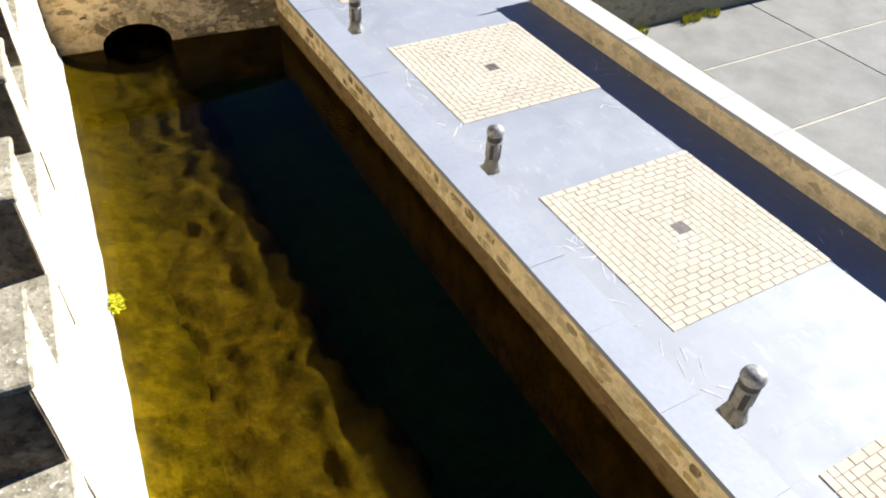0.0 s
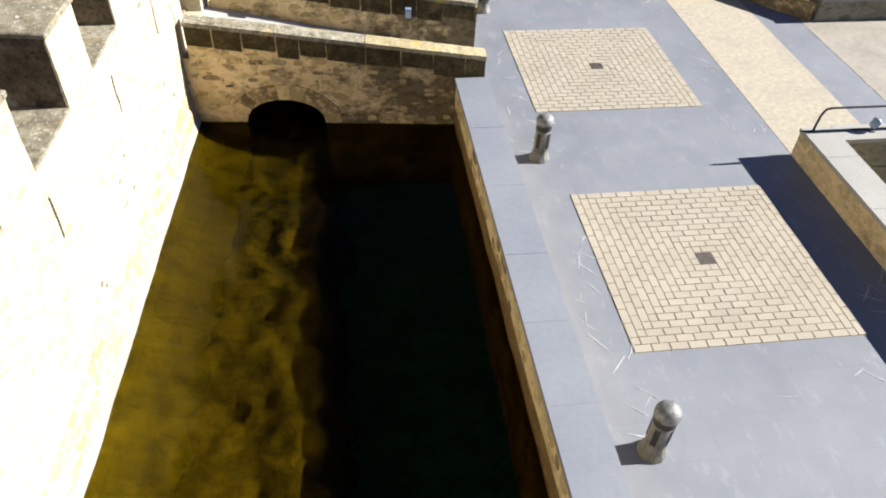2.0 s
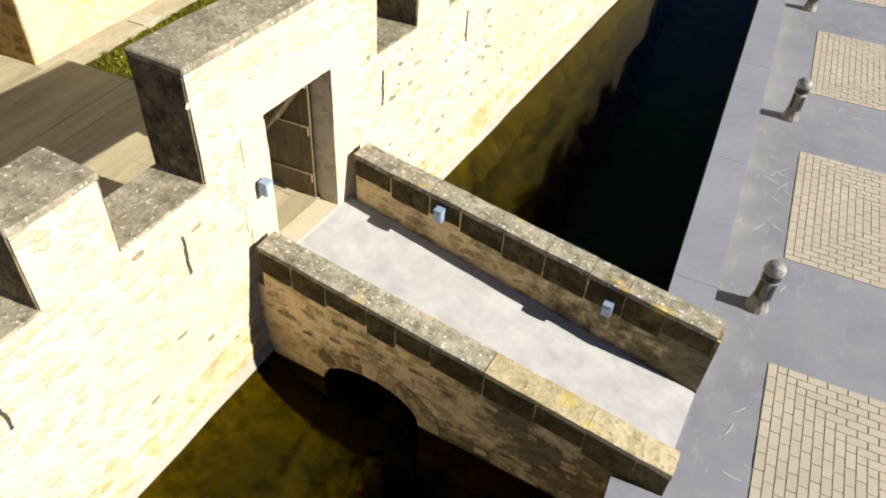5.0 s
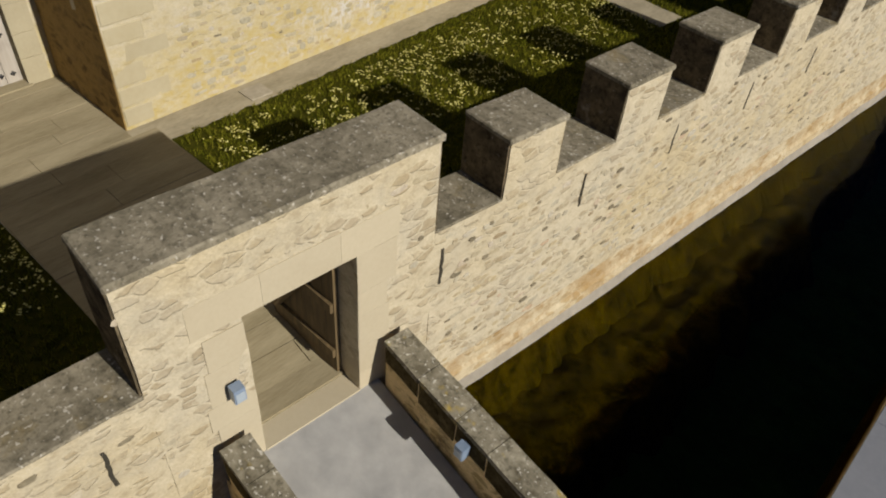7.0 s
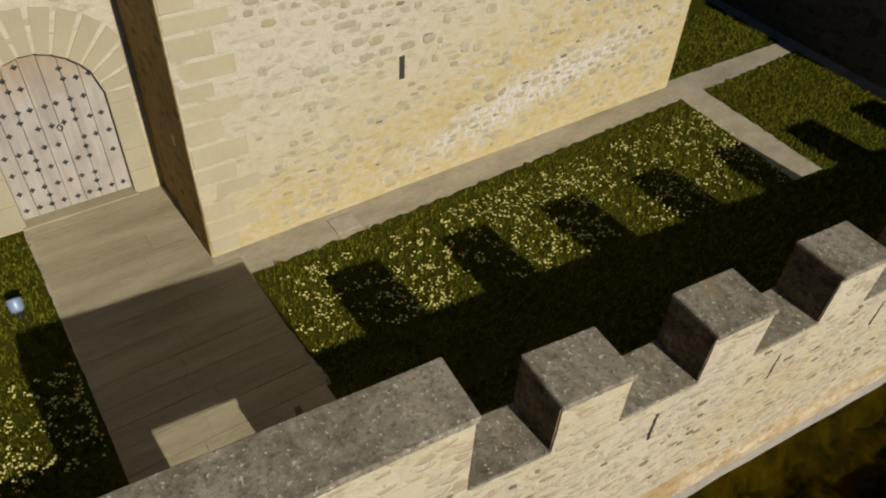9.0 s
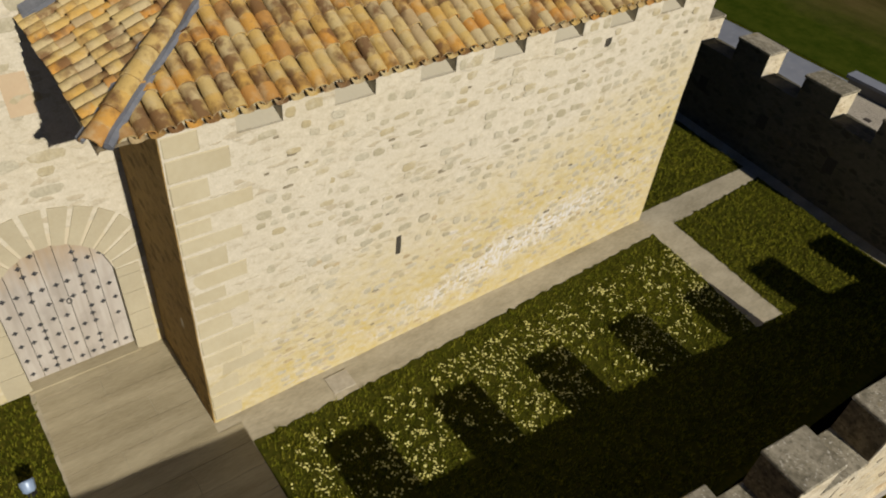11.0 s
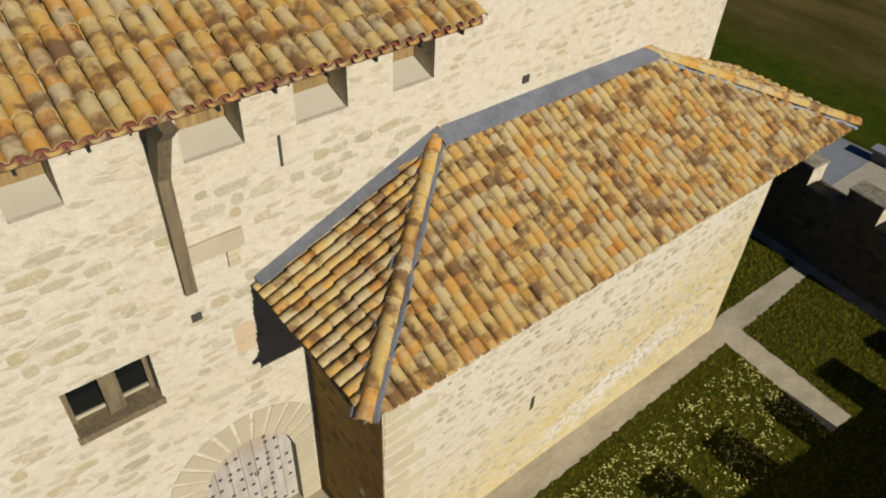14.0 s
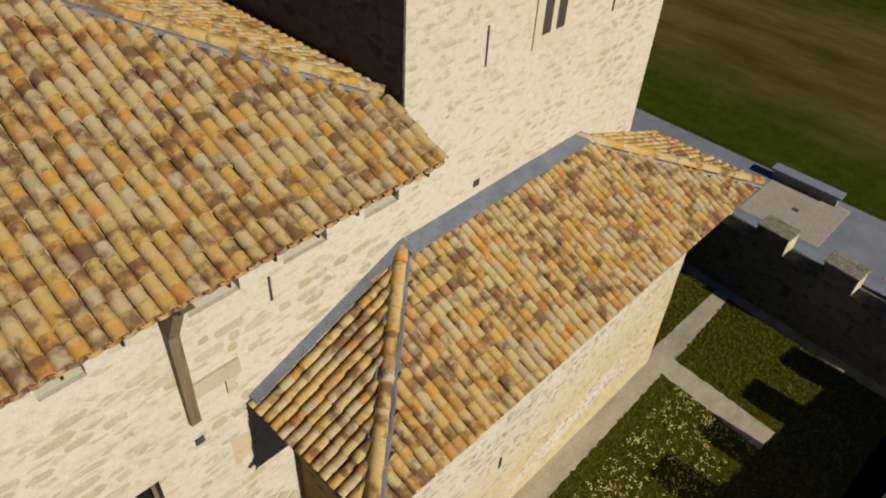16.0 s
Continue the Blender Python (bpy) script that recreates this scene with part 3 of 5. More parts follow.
fieldbm = sheet([rect(-400, 300, 40.6, 300, g + 0.02)])
setting(part("ploughed_field", fieldbm, M_PLOUGH), None, "dry brown field strip beyond the grass", "field")
setting(part("road", sheet([[(-300, 78, g + 0.03), (300, 52, g + 0.03), (300, 57, g + 0.03), (-300, 83, g + 0.03)]]), M_ASPHALT), None, "grey far road across the fields", "road")

def uneven_floor(x0, x1, nx, ny, height, ya=-16.0, yb=NB + 2):
    bm = bmesh.new()
    rows = []
    for j in range(ny + 1):
        y = ya + j * (yb - ya) / ny
        rows.append([bm.verts.new((x0 + i * (x1 - x0) / nx, y, height(x0 + i * (x1 - x0) / nx, y))) for i in range(nx + 1)])
    for a, b in zip(rows, rows[1:]):
        for i in range(nx):
            bm.faces.new((a[i], a[i + 1], b[i + 1], b[i]))
    return bm


def weed_top(x, y):
    """Height of the algae bank: shallow at the castle wall, falling off to the deep side in a ragged line."""
    edge = 1.0 + 0.4 * max(0.0, min(1.0, (6.0 - y) / 5.0)) + 0.35 * noise.noise((y * 0.5, 1.0, 0)) + 0.22 * noise.noise((y * 1.4, 4.0, 0)) + 0.14 * noise.noise((y * 3.7, 2.0, 0))
    clump = 1.0 - abs(noise.noise((x * 2.0, y * 1.7, 7))) * 2.2
    z = -0.95 + 0.10 * noise.noise((x * 1.3, y * 1.1, 2)) + 0.10 * max(-0.6, clump) + 0.05 * noise.noise((x * 5.0, y * 4.4, 3)) + 0.03 * noise.noise((x * 9.0, y * 8.0, 5))
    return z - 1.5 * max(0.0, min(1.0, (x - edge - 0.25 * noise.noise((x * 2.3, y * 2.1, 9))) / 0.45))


# floor in the dark colour that stands for the bank's shade
setting(part("moat_bed", uneven_floor(-2.2, 4.4, 14, 80, lambda x, y: -2.0 + 0.1 * noise.noise((x, y, 0))), M_BED, smooth=True, flat=True), None, "deep moat floor coloured dark for the shade of the bank", "moat bed")
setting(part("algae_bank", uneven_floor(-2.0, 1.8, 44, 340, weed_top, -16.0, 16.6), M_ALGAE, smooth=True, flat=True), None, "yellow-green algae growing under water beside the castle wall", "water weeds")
setting(part("algae_bank_north", uneven_floor(-2.0, 1.8, 44, 220, weed_top, 16.6), M_ALGAE_DIM, smooth=True, flat=True), None, "dark brown algae growing under water beyond the bridge", "water weeds")
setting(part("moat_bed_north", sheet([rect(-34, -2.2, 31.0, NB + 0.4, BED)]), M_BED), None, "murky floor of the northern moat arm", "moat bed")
w = part("water", sheet([[(-1.9, -16, WATER), (4.3, -16, WATER), (4.3, NB + 0.3, WATER), (-1.0, NB + 0.3, WATER)], rect(-34, -1.0, 30.5, NB + 0.3, WATER)]), M_WATER, flat=True)
w.visible_shadow = False
setting(w, None, "clear still greenish water filling the castle moat", "water")

Y0, Y1 = -16.0, NB
KERB, KERB_W = 0.58, 0.55                # low wall between promenade and moat
KERB_RUNS = ((Y0, 14.97), (17.12, NB))   # it is broken by the bridge


def at_edge(bm):
    for v in bm.verts:
        v.co.x += edge_x(v.co.y)
    return bm


moat_wall = setting(empty("moat_wall", Matrix()), None, "low ochre rubble wall between the promenade and the moat", "low wall")
for ya, yb in KERB_RUNS:
    part("wall_body", at_edge(uneven(boxes((0.035, KERB_W - 0.02, ya, yb, 0.03, KERB - 0.075)), 0.4, 0.014)), M_BANK, moat_wall)
part("damp_foot", at_edge(uneven(boxes((0.05, 0.48, Y0, Y1, WATER - 0.05, 0.03)), 0.5, 0.016)), M_DAMP, moat_wall, "dark brown damp masonry above the water")
low = at_edge(boxes((0.06, 0.76, Y0, Y1, -2.2, WATER - 0.055)))
setting(part("submerged_bank", uneven(low, 0.8, 0.02), M_SUNK), None, "dark brown masonry of the moat bank under water", "retaining wall")
nb = boxes((-34, edge_x(Y1) + 0.8, Y1 + 0.02, Y1 + 0.7, BED - 0.6, -0.14))
setting(part("moat_bank_wall_north", uneven(nb, 0.8, 0.02), M_OLIVE), None, "olive-grey masonry bank of the northern moat", "retaining wall")

pav = sheet([[(edge_x(Y0) + 0.5, Y0, 0), (8.62, Y0, 0), (8.62, 70, 0), (edge_x(70) + 0.5, 70, 0)],
             rect(-34, 3.4, NB + 0.3, 40.3, 0.0), [(10.3, 13.22, 0.0), (11.2, 13.22, 0.0), (11.2, 19.1, 0), (10.3, 19.1, 0)]])
setting(part("pavement", pav, M_SLATE), None, "blue-grey veined limestone slab promenade beside the moat", "pavement")
setting(part("beige_path", sheet([rect(8.624, 10.3, 13.22, 19.15, 0.004)]), M_BEIGE), None, "beige worn stone path leading off the promenade", "path")
setting(part("brown_terrace", sheet([[(11.2, 13.22, 0.004), (24, 13.22, 0.004), (24, 17.9, 0.004), (11.2, 17.9, 0.004)]]), M_TERRACE), None, "grey-beige paved terrace beyond the low walls", "terrace")

setting(part("asphalt_lot", sheet([rect(9.02, 30, 18.0, NB - 0.1, g + 0.03)]), M_ASPHALT), None, "dark asphalt lot beyond the low walls", "car park")
rng = random.Random(11)
coping = setting(empty("moat_coping", Matrix()), None, "pale blue-grey coping stones on the moat wall", "coping")
for ya, yb in KERB_RUNS:
    y = ya
    while y < yb - 0.05:
        ln = min(rng.uniform(0.95, 1.5), yb - y)
        bm = box(bmesh.new(), 0, KERB_W, y + 0.0015, y + ln - 0.0015, KERB - 0.08, KERB + rng.uniform(-0.003, 0.003))
        part("coping_stone", soften(at_edge(bm), 0.012), M_COPING, coping)
        y += ln
part("north_coping", soften(boxes((-34, edge_x(Y1) - 0.02, NB - 0.02, NB + 0.5, -0.15, 0.014)), 0.012), M_COPING, coping)

# ---- cream brick squares in the promenade ----
W = 3.0 / 26


def brick_square(cx, cy, detailed):
    sq = setting(empty("brick_paving", pose(cx, cy, 0)), None, "square of concentric cream paving bricks round a drain", "paving")
    part("joint_bed", boxes((-1.5, 1.5, -1.5, 1.5, -0.02, 0.003)), M_JOINT, sq)
    places = []
    r = random.Random(int(cy * 10))
    for k in range(12):
        h = 1.5 - k * W
        for side in range(4):
            turn = Matrix.Rotation(side * math.pi / 2, 4, "Z")
            at, end = -h, h - W
            while at < end - 1e-4:
                ln = min(2 * W, end - at)
                m = turn @ Matrix.Translation((at + ln / 2, -h + W / 2, 0.003)) @ Matrix.Diagonal((ln - 0.0075, W - 0.0075, 0.008 + r.uniform(-0.002, 0.002), 1))
                places.append((0, m))
                at += ln
    e, t = 0.5, 0.48
    shape = ([(-e, -e, 0), (e, -e, 0), (e, e, 0), (-e, e, 0), (-t, -t, 1), (t, -t, 1), (t, t, 1), (-t, t, 1)],
             [(0, 1, 5, 4), (1, 2, 6, 5), (2, 3, 7, 6), (3, 0, 4, 7), (4, 5, 6, 7)])
    pieces("paving_brick", sq, places, [shape], M_BRICK, 340 if detailed else 0, "paving_bricks")
    drain = bmesh.new()
    box(drain, -W, W, -W, W, 0.0, 0.006)
    d = part("drain_grate", drain, M_DRAIN, sq, "dark brown square iron drain grate")
    for i in range(5):
        part("grate_bar", boxes((-W + 0.008, W - 0.008, -W + 0.02 + i * 0.042, -W + 0.04 + i * 0.042, 0.006, 0.013)), M_DRAIN, d)
    return sq


for cy in (0.45, 5.70, 10.95, 16.2, 21.3, 26.5, 31.7):
    brick_square(6.22, cy, 4 < cy < 17)
brick_square(-7.0, 38.45, False)
brick_square(-1.8, 38.45, False)


# short white scratches on the slabs
def scratches(count, seed):
    r = random.Random(seed)
    vs, fs = [], []

    def stroke(x, y, a, ln, wdt):
        i = len(vs)
        bend = r.uniform(-0.2, 0.2)
        for k in range(4):
            t = k / 3
            px, py = x + ln * t * math.cos(a + bend * t), y + ln * t * math.sin(a + bend * t)
            wk = wdt * (1.0 if 0 < k < 3 else 0.45)
            vs.extend([(px - wk * math.sin(a), py + wk * math.cos(a), 0.004), (px + wk * math.sin(a), py - wk * math.cos(a), 0.004)])
        fs.extend([(i + 2 * k, i + 2 * k + 1, i + 2 * k + 3, i + 2 * k + 2) for k in range(3)])
        return px, py

    for n in range(count):
        band = r.random()
        y = r.uniform(-2, 26)
        x = r.gauss(4.38, 0.16) if band < 0.62 else (r.uniform(7.8, 8.5) if band < 0.9 else r.uniform(4.2, 8.4))
        if (y - 8.35) % 5.25 > (3.2 if band < 0.9 else 1.2) or abs(x - 6.22) < 1.6 and abs((y - 0.45 + 2.6) % 5.2 - 2.6) < 1.7:
            continue
        side = r.choice((-1, 1))
        for _ in range(r.choice((1, 1, 1, 2, 3))):         # a zigzag of a few strokes
            a = -0.65 + r.gauss(0, 0.22) if side > 0 else 0.95 + r.gauss(0, 0.25)
            nx, ny = stroke(x, y, a, r.uniform(0.14, 0.40), r.uniform(0.003, 0.008))
            x, y = (nx + r.uniform(-0.05, 0.05), ny + r.uniform(-0.05, 0.05)) if r.random() < 0.5 else (x + r.uniform(-0.12, 0.12), y - r.uniform(0.05, 0.2))
            if not 4.0 < x < 8.5:
                break
            side = -side
    y = -4.0
    while y < 14.6:                                        # broken lime streak along the joint beside the moat
        ln = r.uniform(0.15, 0.7)
        if r.random() < 0.55:
            stroke(3.965 + r.gauss(0, 0.012), y, math.pi / 2 + r.gauss(0, 0.02), ln, r.uniform(0.003, 0.008))
        y += ln
    me = bpy.data.meshes.new("slab_scratches")
    me.from_pydata(vs, [], fs)
    me.materials.append(M_SCRATCH)
    tagged(new("slab_scratches", me), "short white scratch marks on the paving slabs", "scratches", "", "stuff")


scratches(190, 77)

# ---- bollards ----
def bollard(m):
    b = empty("bollard", m, "weathered grey metal bollard with a flared foot and domed cap", "bollard", "bollards along the moat")
    part("base", lathe([(0.175, 0), (0.172, 0.03), (0.155, 0.07), (0.132, 0.14), (0.122, 0.22)], 12), M_BOLLARD, b)
    part("shaft", lathe([(0.124, 0.20), (0.126, 0.40), (0.128, 0.57)], 18), M_BOLLARD, b, smooth=True)
    part("collar", lathe([(0.134, 0.56), (0.138, 0.58), (0.130, 0.60), (0.130, 0.65), (0.138, 0.67)], 18), M_IRON, b, "dark recessed collar")
    part("cap", lathe([(0.140, 0.66), (0.151, 0.675), (0.152, 0.715), (0.140, 0.755), (0.110, 0.79), (0.06, 0.812), (0.005, 0.82)], 20), M_CAPMETAL, b, "pale domed cap", smooth=True)
    for a in range(4):
        q = Matrix.Rotation(a * math.pi / 2 + 0.4, 4, "Z")
        # slightly raised dark box, painting a recess as shade
        bm = boxes((0.09, 0.1315, -0.034, 0.034, 0.25, 0.52))
        bm.transform(q)
        part("recess", soften(bm, 0.006), M_IRON, b, "thin dark panel for the shade of a recess")
        bm = boxes((0.10, 0.150, -0.022, 0.022, 0.02, 0.24))
        for v in bm.verts:
            if v.co.z > 0.2:
                v.co.x = min(v.co.x, 0.125)
        bm.transform(q @ Matrix.Rotation(math.pi / 4, 4, "Z"))
        part("rib", soften(bm, 0.006), M_BOLLARD, b)
    return b


TALL = Matrix.Diagonal((0.95, 0.95, 0.99, 1.0))
first = bollard(pose(4.47, 2.94, 0.0, 0, 0, 20) @ TALL)
for y in (-2.28, 8.16, 13.40, 18.62, 23.85, 29.1, 34.3):
    copy_thing(first, pose(4.47, y, 0.0, 0, 0, 20) @ TALL)


# ---- low walls of the promenade ----
def low_wall(name, x0, x1, y0, y1, h, label, stone=M_BANK):
    wl = setting(empty(name, Matrix()), None, label, "low wall")
    part("wall_body", uneven(boxes((x0, x1, y0, y1, -0.05, h)), 0.35, 0.012), stone, wl)
    along_y = y1 - y0 > x1 - x0
    at, end = (y0, y1) if along_y else (x0, x1)
    while at < end - 0.01:
        ln = min(1.2, end - at)
        d = (x0 - 0.03, x1 + 0.03, at + 0.003, at + ln - 0.003) if along_y else (at + 0.003, at + ln - 0.003, y0 - 0.03, y1 + 0.03)
        part("cap_stone", soften(boxes((*d, h, h + 0.07)), 0.012), M_WHITE, wl, "pale cap stone")
        at += ln
    return wl


low_wall("promenade_wall", 8.61, 9.09, -14, 13.2, 0.44, "low ochre wall with a white coping beside the promenade")
low_wall("promenade_wall", 8.59, 9.04, 19.1, 62, 0.44, "low ochre wall with a white coping further along the promenade")
low_wall("return_wall", 9.08, 10.5, 19.12, 19.62, 0.44, "short low dark wall with a pale coping beside the path", M_OLIVE)
low_wall("terrace_wall", 11.5, 24, 17.82, 18.2, 0.44, "low dark wall with a pale coping along the terrace", M_OLIVE)
setting(part("corner_wall", uneven(boxes((0, 1.7, -0.2, 0.2, -0.05, 0.40)), 0.35, 0.012), M_BRIDGE), pose(10.45, 19.25, 0, 0, 0, -50), "short slanting low wall joining the side walls", "low wall")
low_wall("yard_wall", 9.12, 25.6, 12.85, 13.2, 0.44, "low dark olive wall with a white coping along the sunken yard", M_OLIVE)

# sunken concrete yard
yardz = -1.1
sunk = setting(part("sunken_yard", sheet([rect(9.0, 26, -14, 12.9, yardz - 0.02)]), M_CONC), None, "sunken yard of large worn concrete slabs", "yard")
for i in range(4):
    for j in range(9):
        x0, y0 = 9.6 + i * 6.0, 10.52 - 2.64 * j
        part("concrete_slab", soften(boxes((x0 + 0.03, x0 + 5.97, y0 + 0.03, y0 + 2.61, yardz - 0.03, yardz + 0.006)), 0.01), M_CONC, sunk)
part("slab_joint", sheet([rect(9.1, 26, -14, 12.8, yardz - 0.008)]), M_BEIGE, sunk)
setting(part("retaining_wall", uneven(boxes((9.05, 26, 12.84, 13.18, yardz - 0.1, -0.055)), 0.4, 0.02), M_OLIVE), None, "dark stone retaining wall of the sunken yard", "retaining wall")
setting(part("retaining_wall_west", uneven(boxes((8.8, 9.06, -14, 12.7, yardz - 0.1, -0.06)), 0.6, 0.02), M_OLIVE), None, "dark stone retaining wall under the promenade", "retaining wall")


def handrail(m):
    r = empty("handrail", m, "thin dark metal handrail on the low wall", "handrail")
    part("top_rail", tube([(0, 0, 0.0), (0.02, 0, 0.30), (0.07, 0, 0.40), (0.15, 0, 0.42), (2.1, 0, 0.42), (3.2, -0.5, 0.42), (6.0, -0.5, 0.42)], 0.018), M_IRON, r, smooth=True)
    for x in (1.95, 4.5):
        part("post", tube([(x, 0 if x < 2 else -0.5, 0), (x, 0 if x < 2 else -0.5, 0.42)], 0.016), M_IRON, r)
    part("lower_rail", tube([(-0.2, 0, 0.015), (2.1, 0, 0.015)], 0.014), M_IRON, r)
    return r


handrail(pose(8.72, 13.08, 0.51))
handrail(pose(8.66, 19.52, 0.51))


# ---- lamps ----
def box_lamp(m, label):
    l = empty("spot_lamp", m, label, "lamp", "wall spot lamps")
    part("body", soften(boxes((0, 0.10, -0.055, 0.055, -0.085, 0.085)), 0.012), M_BLUE, l)
    part("lens", soften(boxes((0.10, 0.107, -0.043, 0.043, -0.07, 0.045)), 0.003), M_LENS, l, "pale glass lens")
    part("bracket", boxes((-0.03, 0.0, -0.03, 0.03, -0.04, 0.04)), M_IRON, l)
    return l


box_lamp(CURTAIN @ pose(0.045, -0.13, 2.08), "blue-grey box lamp fixed to the gate wall")
box_lamp(CURTAIN @ pose(1.38, 1.44, 1.22, 0, 0, -90), "blue-grey box lamp on the bridge parapet")
box_lamp(CURTAIN @ pose(3.62, 1.44, 0.84, 0, 0, -90), "blue-grey box lamp on the bridge parapet")


def ground_spot(m, label):
    l = empty("ground_spot", m, label, "lamp", "ground spot lamps")
    part("foot", lathe([(0.07, 0), (0.07, 0.02), (0.025, 0.03), (0.02, 0.10)], 14), M_IRON, l)
    head = lathe([(0.05, -0.09), (0.085, -0.06), (0.10, 0.06), (0.10, 0.09)], 18)
    head.transform(Matrix.Translation((0, 0, 0.18)) @ Matrix.Rotation(0.9, 4, "Y"))
    part("head", head, M_BLUE, l, smooth=True)
    ring = lathe([(0.088, 0.09), (0.088, 0.096)], 18)
    ring.transform(Matrix.Translation((0, 0, 0.18)) @ Matrix.Rotation(0.9, 4, "Y"))
    part("glass", ring, M_GLASS, l, "dark glass front")
    return l


SMALL = Matrix.Scale(0.75, 4)
ground_spot(pose(9.69, 13.03, 0.51, 0, 0, 20) @ SMALL, "blue spot lamp standing on the low wall")
ground_spot(pose(9.49, 19.4, 0.51, 0, 0, 20) @ SMALL, "blue spot lamp standing on the low wall")
ground_spot(pose(-6.69, 14.91, YARD, 0, 0, 180), "round blue spot lamp standing in the grass")

# weathered stones on the water side of the moat wall
rng = random.Random(19)
turned = Matrix.Rotation(math.pi, 4, "Z")
face = [(k, Matrix.Translation((edge_x(0) + 0.03, 0, 0)) @ turned @ m) for k, m in rubble(rng, -26.0, 6.0, 0.04, 0.46, 0.45, None, 1.0) if not -17.3 < m.translation.y < -14.8]
pieces("wall_stone", moat_wall, face, STONES, M_DARKSTONE, 160, "wall_stones")

# ---- bridge ----
bridge = setting(empty("bridge", CURTAIN), None, "short sloping stone footbridge with an arch over the moat", "bridge")


def slope(d, a, b):
    return a + (b - a) * max(0.0, min(1.0, d / 4.9))


def ramp_box(d0, d1, s0, s1, lo, hi, n=12):
    """A bar along the bridge whose bottom and top follow its slope; lo, hi: functions of d."""
    bm = bmesh.new()
    rows = []
    for i in range(n + 1):
        d = d0 + (d1 - d0) * i / n
        rows.append([bm.verts.new(p) for p in ((d, s0, lo(d)), (d, s1, lo(d)), (d, s1, hi(d)), (d, s0, hi(d)))])
    for a, b in zip(rows, rows[1:]):
        for i in range(4):
            bm.faces.new((a[i], a[(i + 1) % 4], b[(i + 1) % 4], b[i]))
    bm.faces.new(rows[0][::-1])
    bm.faces.new(rows[-1])
    return bm


def deck_z(d):
    return slope(d, 0.86, 0.03)


ARCH_D, ARCH_R, ARCH_H = 1.535, 0.665, 0.43


def arch_face(s0, s1):
    """The side wall of the bridge with its round arch cut out."""
    bm = bmesh.new()
    n = 14
    xs = [-0.05, ARCH_D - ARCH_R] + [ARCH_D - ARCH_R * math.cos(math.pi * i / n) for i in range(1, n)] + [ARCH_D + ARCH_R, 2.7, 3.3, 3.9, 4.6]
    low = []
    for x in xs:
        inside = abs(x - ARCH_D) < ARCH_R - 1e-6
        low.append(WATER + 0.02 + ARCH_H * math.sqrt(max(0, 1 - ((x - ARCH_D) / ARCH_R) ** 2)) if inside else WATER - 0.02)
    for s, flip in ((s0, False), (s1, True)):
        top = [bm.verts.new((x, s, deck_z(x) - 0.02)) for x in xs]
        bot = [bm.verts.new((x, s, z)) for x, z in zip(xs, low)]
        for i in range(len(xs) - 1):
            bm.faces.new((bot[i], bot[i + 1], top[i + 1], top[i]))
    return bm


for s0, s1, nm in ((-0.38, -0.11, "south_spandrel"), (1.47, 1.75, "north_spandrel")):
    bm = arch_face(s0, s1)
    part(nm, bm, M_BRIDGE, bridge)
vault = bmesh.new()
prev = None
for i in range(21):
    a = math.pi * i / 20
    d, z = ARCH_D - ARCH_R * math.cos(a), WATER + 0.02 + ARCH_H * math.sin(a)
    cur = [vault.verts.new((d, -0.378, z)), vault.verts.new((d, 1.738, z))]
    if prev:
        vault.faces.new((prev[0], prev[1], cur[1], cur[0]))
    prev = cur
# the vault takes the dark underwater colour to stand for the arch's shade
part("vault", vault, M_SUNK, bridge, "round vault under the bridge, coloured dark for shade")
for d0, d1 in ((-0.05, ARCH_D - ARCH_R), (ARCH_D + ARCH_R, 4.6)):
    part("pier", uneven(boxes((d0, d1, -0.378, 1.738, -2.1, WATER - 0.025)), 0.5, 0.015), M_SUNK, bridge, "dark submerged pier")
part("core", ramp_box(-0.6, 4.84, -0.10, 1.45, lambda d: deck_z(d) - 0.10, lambda d: deck_z(d) - 0.03), M_BRIDGE, bridge)
rng = random.Random(3)
part("deck", ramp_box(0.0, 4.86, -0.12, 1.46, lambda q: deck_z(q) - 0.06, lambda q: deck_z(q), 24), M_DECK, bridge, "pale patchy concrete deck")
for s0, s1, ztop, nm in ((-0.38, -0.12, (1.46, 0.94), "south_parapet"), (1.48, 1.74, (1.58, 1.0), "north_parapet")):
    d0, d1 = (0.10, 4.88)
    part(nm, uneven(ramp_box(d0 + 0.01, d1 - 0.01, s0, s1, lambda q: deck_z(q) - 0.05, lambda q, z=ztop: slope(q, z[0] - 0.066, z[1] - 0.066), 8), 0.4, 0.004), M_BRIDGE, bridge)
    d = d0
    while d < d1 - 0.05:
        ln = min(rng.uniform(0.36, 0.62), d1 - d)
        bm = ramp_box(d + 0.012, d + ln - 0.012, s0 - 0.012, s1 + 0.012, lambda q, z=ztop, e=0.32 + rng.uniform(0, 0.12): slope(q, z[0] - e, z[1] - e), lambda q, z=ztop: slope(q, z[0] - 0.062, z[1] - 0.062), 2)
        part("parapet_stone", soften(uneven(bm, 0.3, 0.008, d), 0.015), M_BLACK, bridge, "blackened parapet block")
        bm = ramp_box(d + 0.003, d + ln - 0.003, s0 - 0.02, s1 + 0.02, lambda q, z=ztop: slope(q, z[0] - 0.07, z[1] - 0.07), lambda q, z=ztop: slope(q, z[0], z[1]), 2)
        part("parapet_coping", soften(uneven(bm, 0.25, 0.010, d), 0.018), M_GOLD if d > 2.4 and s0 < 0 else M_LICHEN, bridge, "lichen-spotted coping slab")
        d += ln
# stones of the arch and of the side walls
for face, s in (("south", -0.38), ("north", 1.75)):
    out = -1 if face == "south" else 1
